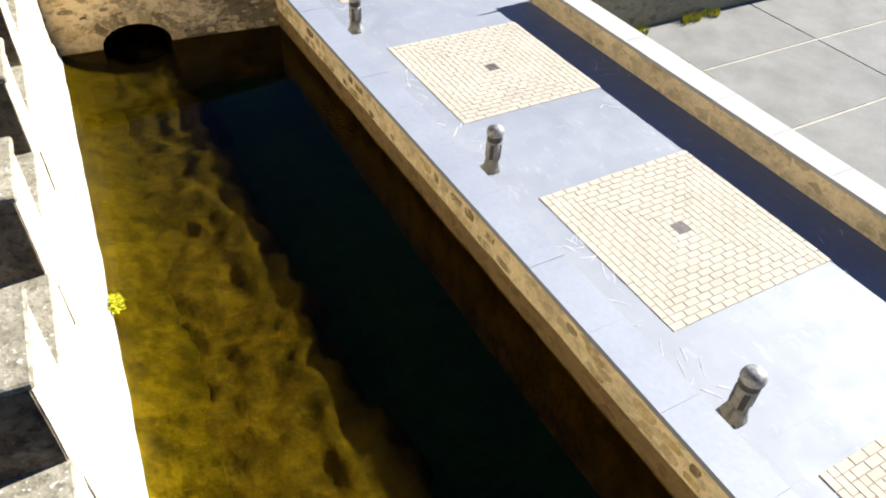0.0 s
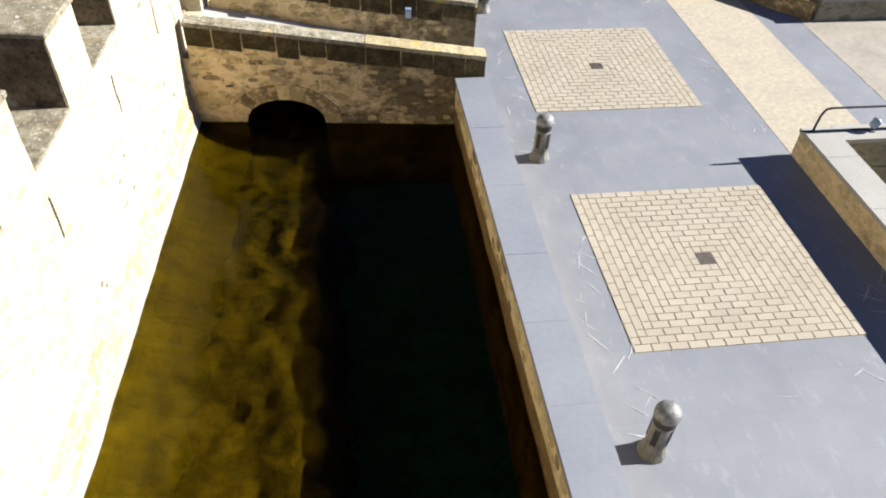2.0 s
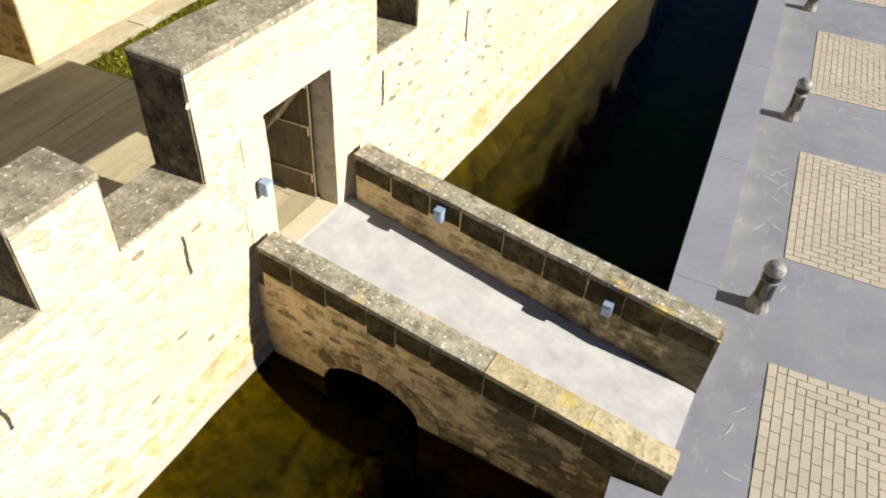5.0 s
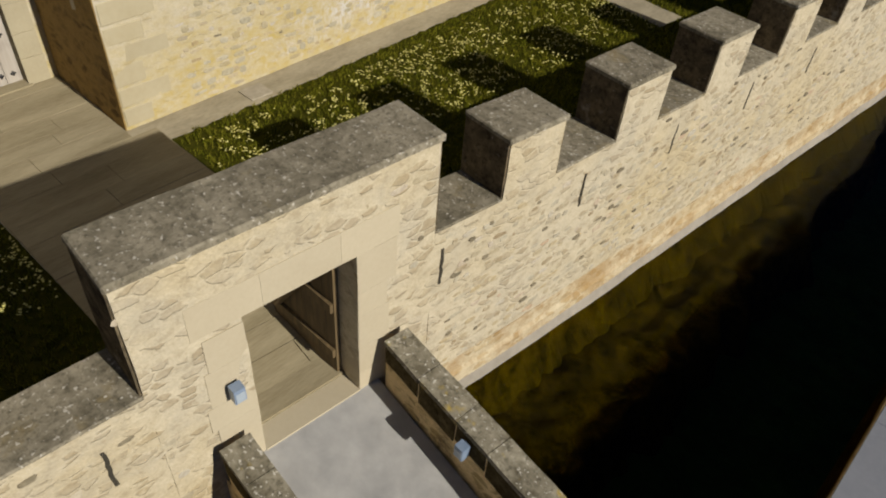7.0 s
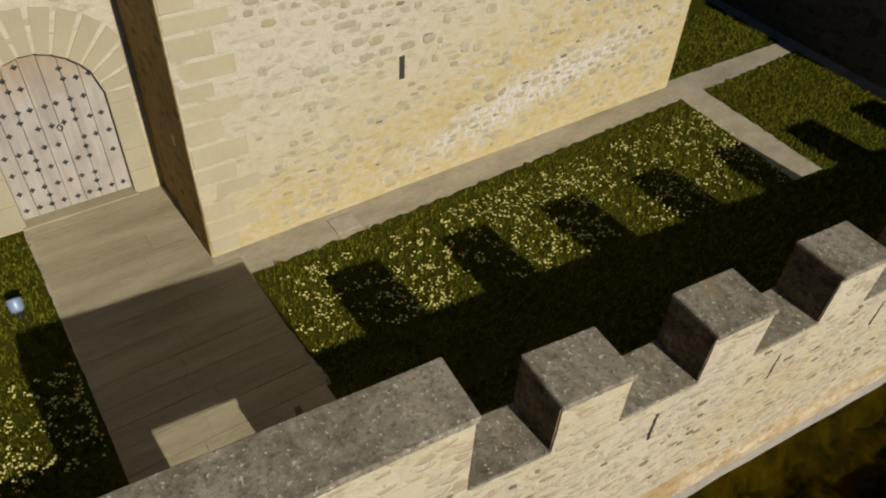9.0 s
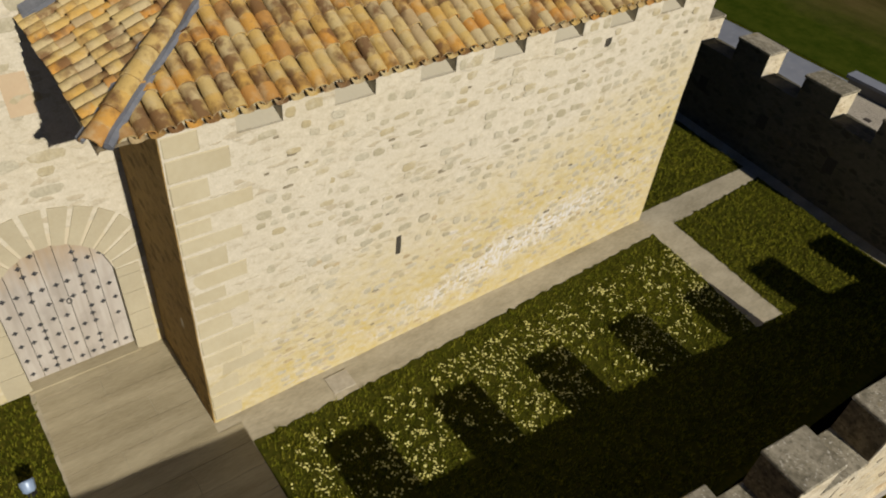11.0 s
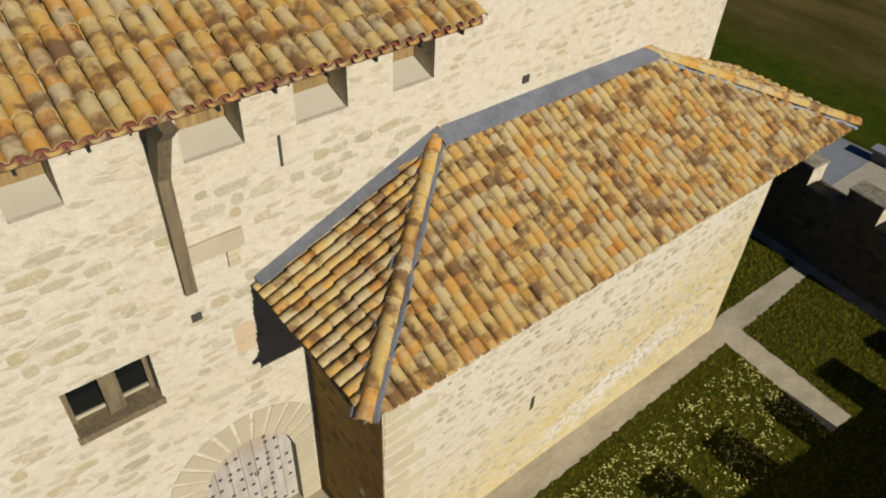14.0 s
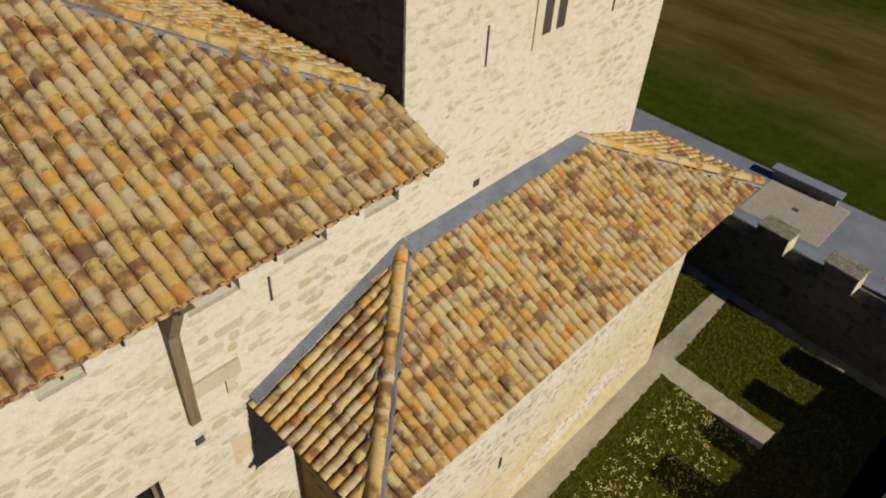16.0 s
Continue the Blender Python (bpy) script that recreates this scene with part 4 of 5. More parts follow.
    for i in range(11):
        a0, a1 = math.pi * i / 11 + 0.008, math.pi * (i + 1) / 11 - 0.008
        r1 = 1.42 + rng.uniform(-0.06, 0.06)
        bm = bmesh.new()
        ring = [(ARCH_D - r * ARCH_R * math.cos(a), WATER + 0.02 + (ARCH_H + 0.28 * (r > 1)) * math.sin(a)) for a, r in ((a0, 1), (a1, 1), (a1, r1), (a0, r1))]
        vs = [bm.verts.new((d, s + out * q, z)) for q in (-0.06, 0.016) for d, z in ring]
        for f in ((0, 1, 2, 3), (4, 7, 6, 5), (0, 4, 5, 1), (1, 5, 6, 2), (2, 6, 7, 3), (3, 7, 4, 0)):
            bm.faces.new([vs[k] for k in f])
        part("arch_stone", soften(bm, 0.006), M_ARCH, bridge)
    place = []
    for k, m in rubble(rng, 0.05, 4.6, -0.30, 1.3, 0.62, None, 0.8):
        d = m.translation.y
        z = m.translation.z
        if z > slope(d, 1.12, 0.60) - 0.10 or math.hypot((d - ARCH_D) / 1.45, (z - WATER) / 1.1) < 0.72:
            continue
        place.append((k, (Matrix.Translation((0, s, 0)) @ Matrix.Rotation(math.pi / 2 if out > 0 else -math.pi / 2, 4, "Z") @ m) if out < 0 else (Matrix.Translation((0, s, 0)) @ Matrix.Rotation(math.pi / 2, 4, "Z") @ Matrix.Scale(-1, 4, (0, 1, 0)) @ m)))
    pieces("bridge_stone", bridge, place, STONES, M_DARKSTONE, 150, "bridge_stones")

# ---- curtain wall with its gate ----
T = 0.62         # wall thickness
CREN, MER, GATE = 2.58, 3.28, 3.68
CREN_S = 2.50    # crenels south of the gate lie lower
curtain = setting(empty("wall_east", CURTAIN), None, "cream rubble curtain wall with square battlements above the moat", "castle wall")
S0, S1 = -22.0, 16.9
G0, G1 = -0.82, 2.15
P0, P1, PZ0, PZ1 = 0.07, 1.21, 0.86, 2.83     # gate opening


def bow(s):
    """How far the wall swings out of its straight line."""
    return -0.026 * (s - G0) if s < G0 else (0.05 * min(1.0, (s - G1) / 1.5) + 0.005 * (s - G1) if s > G1 else 0.0)


def bowed(bm):
    for v in bm.verts:
        v.co.x += bow(v.co.y)
        if v.co.z > 2.0 and v.co.y > 3.0:          # the top falls gently to the north
            v.co.z -= 0.009 * (v.co.y - 3.0)
    return bm


body = bmesh.new()
for a, b, z0, z1 in ((S0, G0, 0.30, CREN_S), (G1, S1, 0.30, CREN), (G0, P0, 0.30, GATE), (P1, G1, 0.30, GATE), (P0, P1, PZ1, GATE), (P0, P1, 0.30, PZ0 - 0.03)):
    box(body, -T, 0, a, b, z0, z1)
part("wall_body", bowed(uneven(body, 0.45, 0.014)), M_WALL, curtain)
# battered foot down to the moat floor: masonry above the water, algae below
def wall_foot(name, prof, mat_, label, sa=None, sb=None):
    sa, sb = S0 if sa is None else sa, S1 if sb is None else sb
    foot = bmesh.new()
    rows = []
    for i in range(153):
        s = sa + (sb - sa) * i / 152
        rows.append([foot.verts.new((x + (0.02 if z > -0.6 else 0.16) * noise.noise((s * 1.7, z, 0)) + (0.0 if z > -0.6 else 0.09) * noise.noise((s * 6.0, z, 4.0)), s, z)) for x, z in prof])
    for a, b in zip(rows, rows[1:]):
        for i in range(len(prof)):
            j = (i + 1) % len(prof)
            foot.faces.new((a[i], a[j], b[j], b[i]))
    part(name, bowed(foot), mat_, curtain, label)


wall_foot("battered_foot", [(-T, 0.30), (0.0, 0.30), (0.012, 0.05), (0.05, 0.0), (0.06, -0.16), (-T, -0.16)], M_FOOT, "sloping wall foot with an ochre stain")
wall_foot("foot_ledge", [(-T, -0.162), (0.055, -0.162), (0.075, -0.22), (0.105, WATER + 0.02), (-T, WATER + 0.02)], M_TERRACE, "pale worn ledge at the waterline")
sunk = [(-T, WATER + 0.018), (0.105, WATER + 0.018), (0.17, WATER - 0.1), (0.42, -0.98), (0.5, -2.1), (-T, -2.1)]
shelf = [(-T, WATER + 0.018), (0.105, WATER + 0.018), (0.20, WATER - 0.1), (0.50, -0.66), (0.92, -0.84), (1.0, -2.1), (-T, -2.1)]
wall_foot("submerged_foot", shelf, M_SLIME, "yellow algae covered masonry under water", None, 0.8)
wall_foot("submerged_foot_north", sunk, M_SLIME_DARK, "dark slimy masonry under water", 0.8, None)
part("sill_course", soften(boxes((-0.26, 0.015, P0 + 0.002, P1 - 0.002, PZ0 - 0.03, PZ0 + 0.02)), 0.008), M_ASHLAR, curtain)
part("threshold", soften(boxes((-T + 0.01, -0.264, P0 + 0.002, P1 - 0.002, PZ0 - 0.03, PZ0 + 0.05)), 0.008), M_FLAG, curtain)


def cap(d0, d1, s0, s1, z, over=0.025, h=0.07):
    return soften(uneven(boxes((d0 - over, d1 + over, s0 - over, s1 + over, z, z + h)), 0.35, 0.008, s0), 0.015)


MW = 0.80
merlons = [3.05 + 1.855 * i for i in range(7)] + [-2.70 - 1.855 * i for i in range(10)]
for s in merlons:
    sill = CREN if s > 0 else CREN_S
    part("merlon", bowed(uneven(boxes((-T, 0, s, s + MW, sill, MER)), 0.3, 0.012, s)), M_WALL, curtain)
    part("merlon_cap", bowed(cap(-T, 0, s, s + MW, MER)), M_CAP, curtain, "flat grey weathered merlon cap")
    # flank slabs: blackened stone plus shade put into its colour
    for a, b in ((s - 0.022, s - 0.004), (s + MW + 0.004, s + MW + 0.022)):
        part("merlon_flank", bowed(uneven(boxes((-T - 0.004, -0.012, a, b, sill + 0.036, MER + 0.01)), 0.25, 0.006, s)), M_DARKFLANK, curtain, "blackened stone flank of the merlon, toned darker for shade")
edges = sorted(merlons)
gaps = [(a + MW, b) for a, b in zip(edges, edges[1:]) if b - a < 2.2] + [(-2.70 + MW, G0), (G1, 3.05)]
for a, b in gaps:
    sill = CREN if a > 0 else CREN_S
    part("crenel_sill", bowed(soften(uneven(boxes((-T - 0.01, 0.012, a + 0.004, b - 0.004, sill, sill + 0.035)), 0.35, 0.006, a), 0.01)), M_CAP, curtain, "flat grey crenel sill")
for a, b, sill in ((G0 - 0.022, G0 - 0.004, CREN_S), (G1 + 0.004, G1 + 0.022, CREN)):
    part("gate_flank", uneven(boxes((-T - 0.004, -0.012, a, b, sill + 0.036, GATE + 0.01)), 0.25, 0.006, a), M_DARKFLANK, curtain, "blackened stone flank of the gate block, toned darker for shade")
part("gate_cap", cap(-T, 0, G0, G1, GATE, 0.03, 0.08), M_CAP, curtain, "long grey weathered coping over the gate")
rng = random.Random(21)
for s0, s1 in ((P0 - 0.33, P0 - 0.002), (P1 + 0.002, P1 + 0.34)):
    z = PZ0
    while z < PZ1 - 0.07:
        h = min(rng.uniform(0.28, 0.5), PZ1 - z)
        grow = rng.uniform(0, 0.16)
        a, b = (s0 - grow, s1) if s0 < 0 else (s0, s1 + grow)
        part("jamb_stone", soften(boxes((-0.3, 0.007, a, b, z + 0.001, z + h - 0.001)), 0.004), M_ASHLAR, curtain)
        z += h
for a, b in ((P0 - 0.45, 0.264), (0.266, 1.044), (1.046, P1 + 0.48)):
    part("lintel_stone", soften(boxes((-0.3, 0.007, a, b, PZ1 + 0.004, PZ1 + 0.37)), 0.004), M_ASHLAR, curtain)
# arrow slits: thin dark boxes that paint the shade of a chipped recess
slits = [-1.24, -3.3, -5.58, -7.75, -9.9, -11.9] + [2.27, 4.45, 6.3, 8.15, 10.0]
for s in slits:
    z = 1.68 if s < 0 else 1.82
    bm = boxes((-0.02, 0.006, s - 0.018, s + 0.018, z, z + 0.5))
    bmesh.ops.subdivide_edges(bm, edges=[e for e in bm.edges if e.calc_length() > 0.3], cuts=7)
    for v in bm.verts:
        v.co.y += 0.022 * noise.noise((s, v.co.z * 9, 0)) + (0.010 if v.co.y > s else -0.010) * noise.noise((s + 3, v.co.z * 15, v.co.y * 40))
    part("arrow_slit", bowed(bm), M_DARK, curtain, "narrow chipped dark arrow slit")

# gate leaf, standing open
leaf = empty("gate_leaf", CURTAIN @ pose(-0.30, 1.195, 0.91, 0, 0, 4), "dark wooden plank gate leaf standing open", "door")
for i in range(6):
    part("plank", soften(boxes((-1.1 + i * 0.183, -1.1 + i * 0.183 + 0.178, -0.05, 0.0, 0, 1.88)), 0.006), M_OAK, leaf)
for z in (0.25, 0.95, 1.6):
    part("ledge", soften(boxes((-1.08, -0.02, -0.09, -0.05, z, z + 0.12)), 0.006), M_OAK, leaf)
part("brace", tube([(-1.0, -0.075, 0.33), (-0.1, -0.075, 1.62)], 0.045, 4), M_OAK, leaf)

# rubble stones on the outer face
rng = random.Random(8)


def off_gate(s, z, w, h):
    return (P0 - 0.6 < s + w / 2 and s - w / 2 < P1 + 0.6 and 0.6 < z < 3.25) or z > (GATE if G0 < s < G1 else CREN if s > 0 else CREN_S) - 0.12 or any(abs(s - q) < w / 2 + 0.05 and 1.6 < z < 2.4 for q in slits)


near = rubble(rng, -5.5, 2.2, 0.4, 3.6, 0.55, off_gate, 0.75, deep=0.85) + rubble(rng, 2.2, 9.0, 0.35, 3.2, 0.72, off_gate, 0.55, deep=1.3)
far = rubble(rng, 9.0, 16.0, 0.4, 2.7, 0.65, off_gate, 0.55) + rubble(rng, -21, -5.5, 0.4, 2.7, 0.5, off_gate, 0.8)
rng.shuffle(near)
for _, m in near + far:
    m.translation.x += bow(m.translation.y)
pieces("rubble_stone", curtain, [q for q in near + far if q[1].translation.y > -0.9], STONES, M_STONE, 240, "rubble_stones")
pieces("pale_rubble_stone", curtain, [q for q in near + far if q[1].translation.y <= -0.9], STONES, M_SOUTHSTONE, 60, "pale_rubble_stones")

pits = [q for q in rubble(rng, -6.0, 12.0, 0.5, 2.7, 0.075, off_gate, 0.45, deep=2.4) if q[1].translation.y > 2.2 or rng.random() < 0.2]
for _, m in pits:
    m.translation.x += bow(m.translation.y)
pieces("pitted_stone", curtain, pits, STONES, M_PIT, 200, "pitted_stones")

# north and south ends of the enclosure
north = setting(empty("wall_north", CURTAIN @ pose(0, 15.1, 0)), None, "inner face of the northern battlemented wall, coloured dark for shade", "castle wall")
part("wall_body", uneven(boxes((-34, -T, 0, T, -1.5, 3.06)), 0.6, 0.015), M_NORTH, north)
for i in range(16):
    x = -1.81 - i * 1.95
    part("merlon", boxes((x - 0.92, x, 0.014, T, 3.06, 3.60)), M_WALL, north)
    # thin dark slab paints the shade on the merlon front
    part("merlon_face", boxes((x - 0.92, x - 0.004, 0, 0.012, 3.06, 3.60)), M_NORTH, north, "merlon face coloured dark for shade")
    part("merlon_cap", cap(x - 0.92, x, 0, T, 3.60), M_CAP, north, "flat grey merlon cap")
    # flat dark box drawn for the shade in a niche
    part("loophole", boxes((x + 0.36, x + 0.62, -0.006, 0.02, 1.95, 2.32)), M_DARK, north, "dark wall niche")

# ---- castle yard ----
C = CURTAIN
NOTCH = (-2.45, -0.35, 1.65)     # depth and sides of the sloping passage behind the gate
nd, n0, n1 = NOTCH
in_sw, in_nw, in_se, in_ne = [C @ Vector((d, s, YARD)) for d, s in ((nd, n0), (nd, n1), (-T + 0.05, n0), (-T + 0.05, n1))]
yard = part("yard_ground", sheet([
    [(-34, -6.0, YARD), (-2.35, -6.0, YARD), tuple(in_se), tuple(in_sw), (-34, in_sw.y, YARD)],
    [(-34, in_sw.y, YARD), tuple(in_sw), tuple(in_nw), (-34, in_nw.y, YARD)],
    [(-34, in_nw.y, YARD), tuple(in_nw), tuple(in_ne), (-1.05, 31.3, YARD), (-34, 31.3, YARD)]]), M_GRASS, flat=True)
setting(yard, None, "mown lawn inside the castle yard", "lawn")
ramp = setting(empty("gate_ramp", CURTAIN), None, "pale flagged ramp rising from the gate into the yard", "ramp")
for i in range(5):
    d0, d1 = -T + 0.05 + (nd + T - 0.05) * i / 5, -T + 0.05 + (nd + T - 0.05) * (i + 1) / 5
    cuts = (n0, 0.45, n1) if i % 2 else (n0, 0.0, 1.0, n1)
    for a, b in zip(cuts, cuts[1:]):
        z0, z1 = (0.91 + (YARD + 0.02 - 0.91) * q / 5 for q in (i, i + 1))
        part("ramp_flag", prism([(d0 - 0.005, a + 0.005, z0), (d1 + 0.005, a + 0.005, z1), (d1 + 0.005, b - 0.005, z1), (d0 - 0.005, b - 0.005, z0)], 0.06), M_FLAG, ramp)
part("ramp_bed", prism([(-T, n0, 0.88), (nd, n0, YARD - 0.015), (nd, n1, YARD - 0.015), (-T, n1, 0.88)], 0.05), M_GRAVEL, ramp)
for s0, s1, nm in ((n0 - 0.15, n0, "south_kerb"), (n1, n1 + 0.15, "north_kerb")):
    part(nm, soften(boxes((nd, -T - 0.004, s0, s1, 0.7, YARD - 0.004)), 0.012), M_QUOIN, ramp)

path = setting(empty("yard_path", Matrix()), None, "flagstone path from the gate to the keep door", "path")
rng = random.Random(4)
x = -8.85
while x < -3.45:
    wdt = rng.uniform(0.30, 0.46)
    ya = 15.36
    yb = 17.43 if x < -6.5 else 17.80
    cut = ya + rng.uniform(0.7, 1.6)
    for a, b in ((ya, cut), (cut, yb)):
        part("flagstone", soften(boxes((x + 0.003, x + wdt - 0.003, a + 0.003, b - 0.003, YARD - 0.02, YARD + 0.018 + rng.uniform(0, 0.006))), 0.008), M_FLAG, path)
    x += wdt
walkway = bmesh.new()
def ragged(poly, seed):
    """An outline with uneven edges."""
    out = []
    for (a, b), (c, d) in zip(poly, poly[1:] + poly[:1]):
        n = max(1, int(math.hypot(c - a, d - b) / 0.12))
        for i in range(n):
            f = i / n
            out.append((a + (c - a) * f + 0.05 * noise.noise((a + f * n, seed, 0)) + 0.03 * noise.noise((f * n * 2.3, seed, b)), b + (d - b) * f + 0.05 * noise.noise((seed, f * n, c))))
    return out


for lift, poly in zip((0.004, 0.006, 0.008, 0.010, 0.005, 0.003), ([(-2.0, -0.5), (0.2, -0.5), (0.2, 0.1), (-2.0, 0.1)], [(-2.2, -2.15), (2.9, -2.1), (2.9, 0.4), (-2.2, 0.1)], [(-0.1, -0.15), (0.9, -0.15), (0.58, 0.4), (0.61, 2.0), (0.56, 5.1), (0.48, 9.9), (-0.1, 9.9)], [(-0.16, 9.6), (0.5, 9.8), (0.37, 13.7), (-0.06, 13.7)], [(0.3, 9.60), (3.37, 9.24), (3.45, 9.99), (0.3, 10.27)], [(-6, 14.05), (6.2, 13.0), (6.2, 13.4), (-6, 14.4)])):
    poly = ragged(poly, lift * 1000)
    walkway.faces.new([walkway.verts.new((a, b, YARD + lift)) for a, b in poly])
setting(part("gravel_path", walkway, M_GRAVEL, flat=True), KEEP, "narrow gravel path round the annex", "path")
part("step_slab", soften(boxes((0.15, 0.5, 1.8, 2.2, YARD + 0.005, YARD + 0.026)), 0.01), M_BEIGE, tagged(empty("loose_slab", KEEP, "pale stone slab lying on the gravel path", "stone slab")))


def tufts(count, area, seed, hmin, hmax, mat_, name, label, keepout):
    r = random.Random(seed)
    vs, fs = [], []
    x0, x1, y0, y1 = area
    n = 0
    while n < count:
        x, y = r.uniform(x0, x1), r.uniform(y0, y1)
        if keepout(x, y):
            continue
        n += 1
        for _ in range(3):
            a, h, lean = r.uniform(0, 6.28), r.uniform(hmin, hmax), r.uniform(0.01, 0.06)
            px, py = x + r.uniform(-0.04, 0.04), y + r.uniform(-0.04, 0.04)
            c, s = math.cos(a) * 0.008, math.sin(a) * 0.008
            i = len(vs)
            vs += [(px - c, py - s, YARD), (px + c, py + s, YARD), (px + math.cos(a + 1.3) * lean, py + math.sin(a + 1.3) * lean, YARD + h)]
            fs.append((i, i + 1, i + 2))
    me = bpy.data.meshes.new(name)
    me.from_pydata(vs, [], fs)
    me.materials.append(mat_)
    return tagged(new(name, me), label, "grass", "", "stuff")


KI = KEEP.inverted()


def on_path(x, y):
    p = KI @ Vector((x, y, 0))
    q = CURTAIN.inverted() @ Vector((x, y, 0))
    if q.x > -T - 0.05 or p.x < -2.0 and p.y > -12:
        return True
    if p.x < 0.62 + 0.12 * noise.noise((y * 3, 1, 0)) and -0.05 < p.y < 9.95 or (15.3 < y < 17.85 and x < -2.0 and p.y < 0.40):
        return True
    if nd - 0.05 < q.x and n0 - 0.2 < q.y < n1 + 0.2:
        return True
    return 0.3 < p.x < 3.45 and 9.58 - 0.10 * p.x < p.y < 10.30 - 0.09 * p.x or -0.14 < p.x < 0.46 and p.y > 9.8 or p.y > 13.5 - 0.085 * p.x


tufts(34000, (-9.0, -1.4, 6.0, 31.2), 5, 0.03, 0.09, M_BLADE, "grass", "short green grass blades of the lawn", on_path)


def flowers(count, seed):
    r = random.Random(seed)
    vs, fs, n = [], [], 0
    while n < count:
        y = r.uniform(9.0, 27.0)
        x = r.uniform(-5.7, -3.92 + 0.10 * max(0.0, y - 18.5))
        if on_path(x, y) or 0.7 * noise.noise((x * 1.1, y * 1.1, 3.0)) + 0.9 * noise.noise((x * 6, y * 6, 8.0)) + r.uniform(-0.15, 0.15) < 0.10 or (KI @ Vector((x, y, 0))).x < 0.95:
            continue
        n += 1
        z = YARD + r.uniform(0.06, 0.11)
        i, k = len(vs), 5
        rad = r.uniform(0.009, 0.020)
        vs.append((x, y, z + 0.008))
        vs += [(x + rad * math.cos(6.283 * j / k), y + rad * math.sin(6.283 * j / k), z) for j in range(k)]
        fs += [(i, i + 1 + j, i + 1 + (j + 1) % k) for j in range(k)]
    me = bpy.data.meshes.new("lawn_flowers")
    me.from_pydata(vs, [], fs)
    me.materials.append(M_FLOWER)
    tagged(new("lawn_flowers", me), "small pale yellow flowers scattered in the lawn", "flowers", "", "stuff")


flowers(4000, 9)


def leafy(name, m, count, spread, height, mat_, label, category, seed):
    """A low plant of many small pointed leaves."""
    r = random.Random(seed)
    vs, fs = [], []
    for _ in range(count):
        a, q = r.uniform(0, 6.28), r.random() ** 0.6
        b = Vector((q * spread[0] * math.cos(a), q * spread[1] * math.sin(a), r.uniform(0.1, 1) * height * (1.1 - q * 0.8)))
        a, ln, wd = r.uniform(0, 6.28), r.uniform(0.05, 0.11), r.uniform(0.012, 0.028)
        d = Vector((math.cos(a), math.sin(a), r.uniform(-0.3, 0.8))) * ln
        s = Vector((-math.sin(a), math.cos(a), r.uniform(-0.4, 0.4))) * wd
        i = len(vs)
        vs += [b, b + d * 0.5 + s, b + d, b + d * 0.5 - s]
        fs.append((i, i + 1, i + 2, i + 3))
    me = bpy.data.meshes.new(name)
    me.from_pydata([tuple(v) for v in vs], [], fs)
    me.materials.append(mat_)
    ob = new(name, me)
    ob.matrix_world = m
    return tagged(ob, label, category)


leafy("wall_plant", CURTAIN @ pose(0.34, -7.72, -0.3), 90, (0.09, 0.13), 0.16, M_WEED, "yellow-green tuft growing from the wall foot at the water", "plant", 1)


def weed_strip(x0, x1, y0, y1, z, count, seed):
    r = random.Random(seed)
    vs, fs = [], []
    for _ in range(count):
        x, y = r.uniform(x0, x1), r.uniform(y0, y1)
        if noise.noise((x, y * 0.8, 5)) < 0.02:
            continue
        for _ in range(4):
            a, h = r.uniform(0, 6.28), r.uniform(0.06, 0.26)
            i = len(vs)
            vs += [(x - 0.012 * math.cos(a), y - 0.012 * math.sin(a), z), (x + 0.012 * math.cos(a), y + 0.012 * math.sin(a), z), (x + r.uniform(-0.08, 0.08), y + r.uniform(-0.08, 0.08), z + h)]
            fs.append((i, i + 1, i + 2))
    me = bpy.data.meshes.new("weeds")
    me.from_pydata(vs, [], fs)
    me.materials.append(M_WEED)
    tagged(new("weeds", me), "yellow-green weeds growing at the foot of the wall", "weeds", "", "stuff")


weed_strip(9.12, 9.95, -6.0, 12.6, -1.1, 3000, 5)
weed_strip(9.05, 9.7, 19.1, 34.0, -0.03, 4000, 7)
weed_strip(11.1, 11.45, 7.0, 12.5, -1.1, 2200, 8)
weed_strip(9.5, 15.0, 12.45, 12.7, -1.1, 450, 6)


# ---- roofs ----
def tile_shape(r0=0.091, r1=0.082, length=0.50, seg=6, lift=0.020, ring=0.007):
    """A tapered barrel tile, with a slight ring half-way; its bands don't share points, so that their edges stay crisp."""
    k = seg + 1
    at = [(0.0, r0 * 0.82, lift), (0.0, r0, lift)]
    for f, swell in ((0.42, ring), (0.425, 0.0), (1.0, 0.0)):
        at.append((length * f, r0 + (r1 - r0) * f + swell * 0.5, lift * (1 - f) + swell * 0.5))
    verts, faces = [], []
    for pair in zip(at, at[1:]):
        n = len(verts)
        verts += [(r * math.cos(math.pi * i / seg), y, z + r * 0.95 * math.sin(math.pi * i / seg)) for y, r, z in pair for i in range(k)]
        faces += [(n + i, n + i + 1, n + k + i + 1, n + k + i) for i in range(seg)]
    return verts, faces


def pan_shape(r=0.076, length=0.54, seg=4):
    verts = [(r * math.cos(math.pi + math.pi * i / seg), y, 0.05 + dz + r * 0.6 * math.sin(math.pi + math.pi * i / seg)) for y, dz in ((0.0, 0.012), (length, 0.0)) for i in range(seg + 1)]
    k = seg + 1
    return verts, [(i, i + 1, k + i + 1, k + i) for i in range(seg)]


COVER, PAN = tile_shape(), pan_shape()


def lay_tiles(roof, origin, along, up, inside, n_along, n_up, pitch=0.184, course=0.42, limit=300, seed=1, near=None, top=99.0):
    """Barrel tiles on a slope. inside(a, b): whether a tile at a along and b up the slope is on it."""
    r = random.Random(seed)
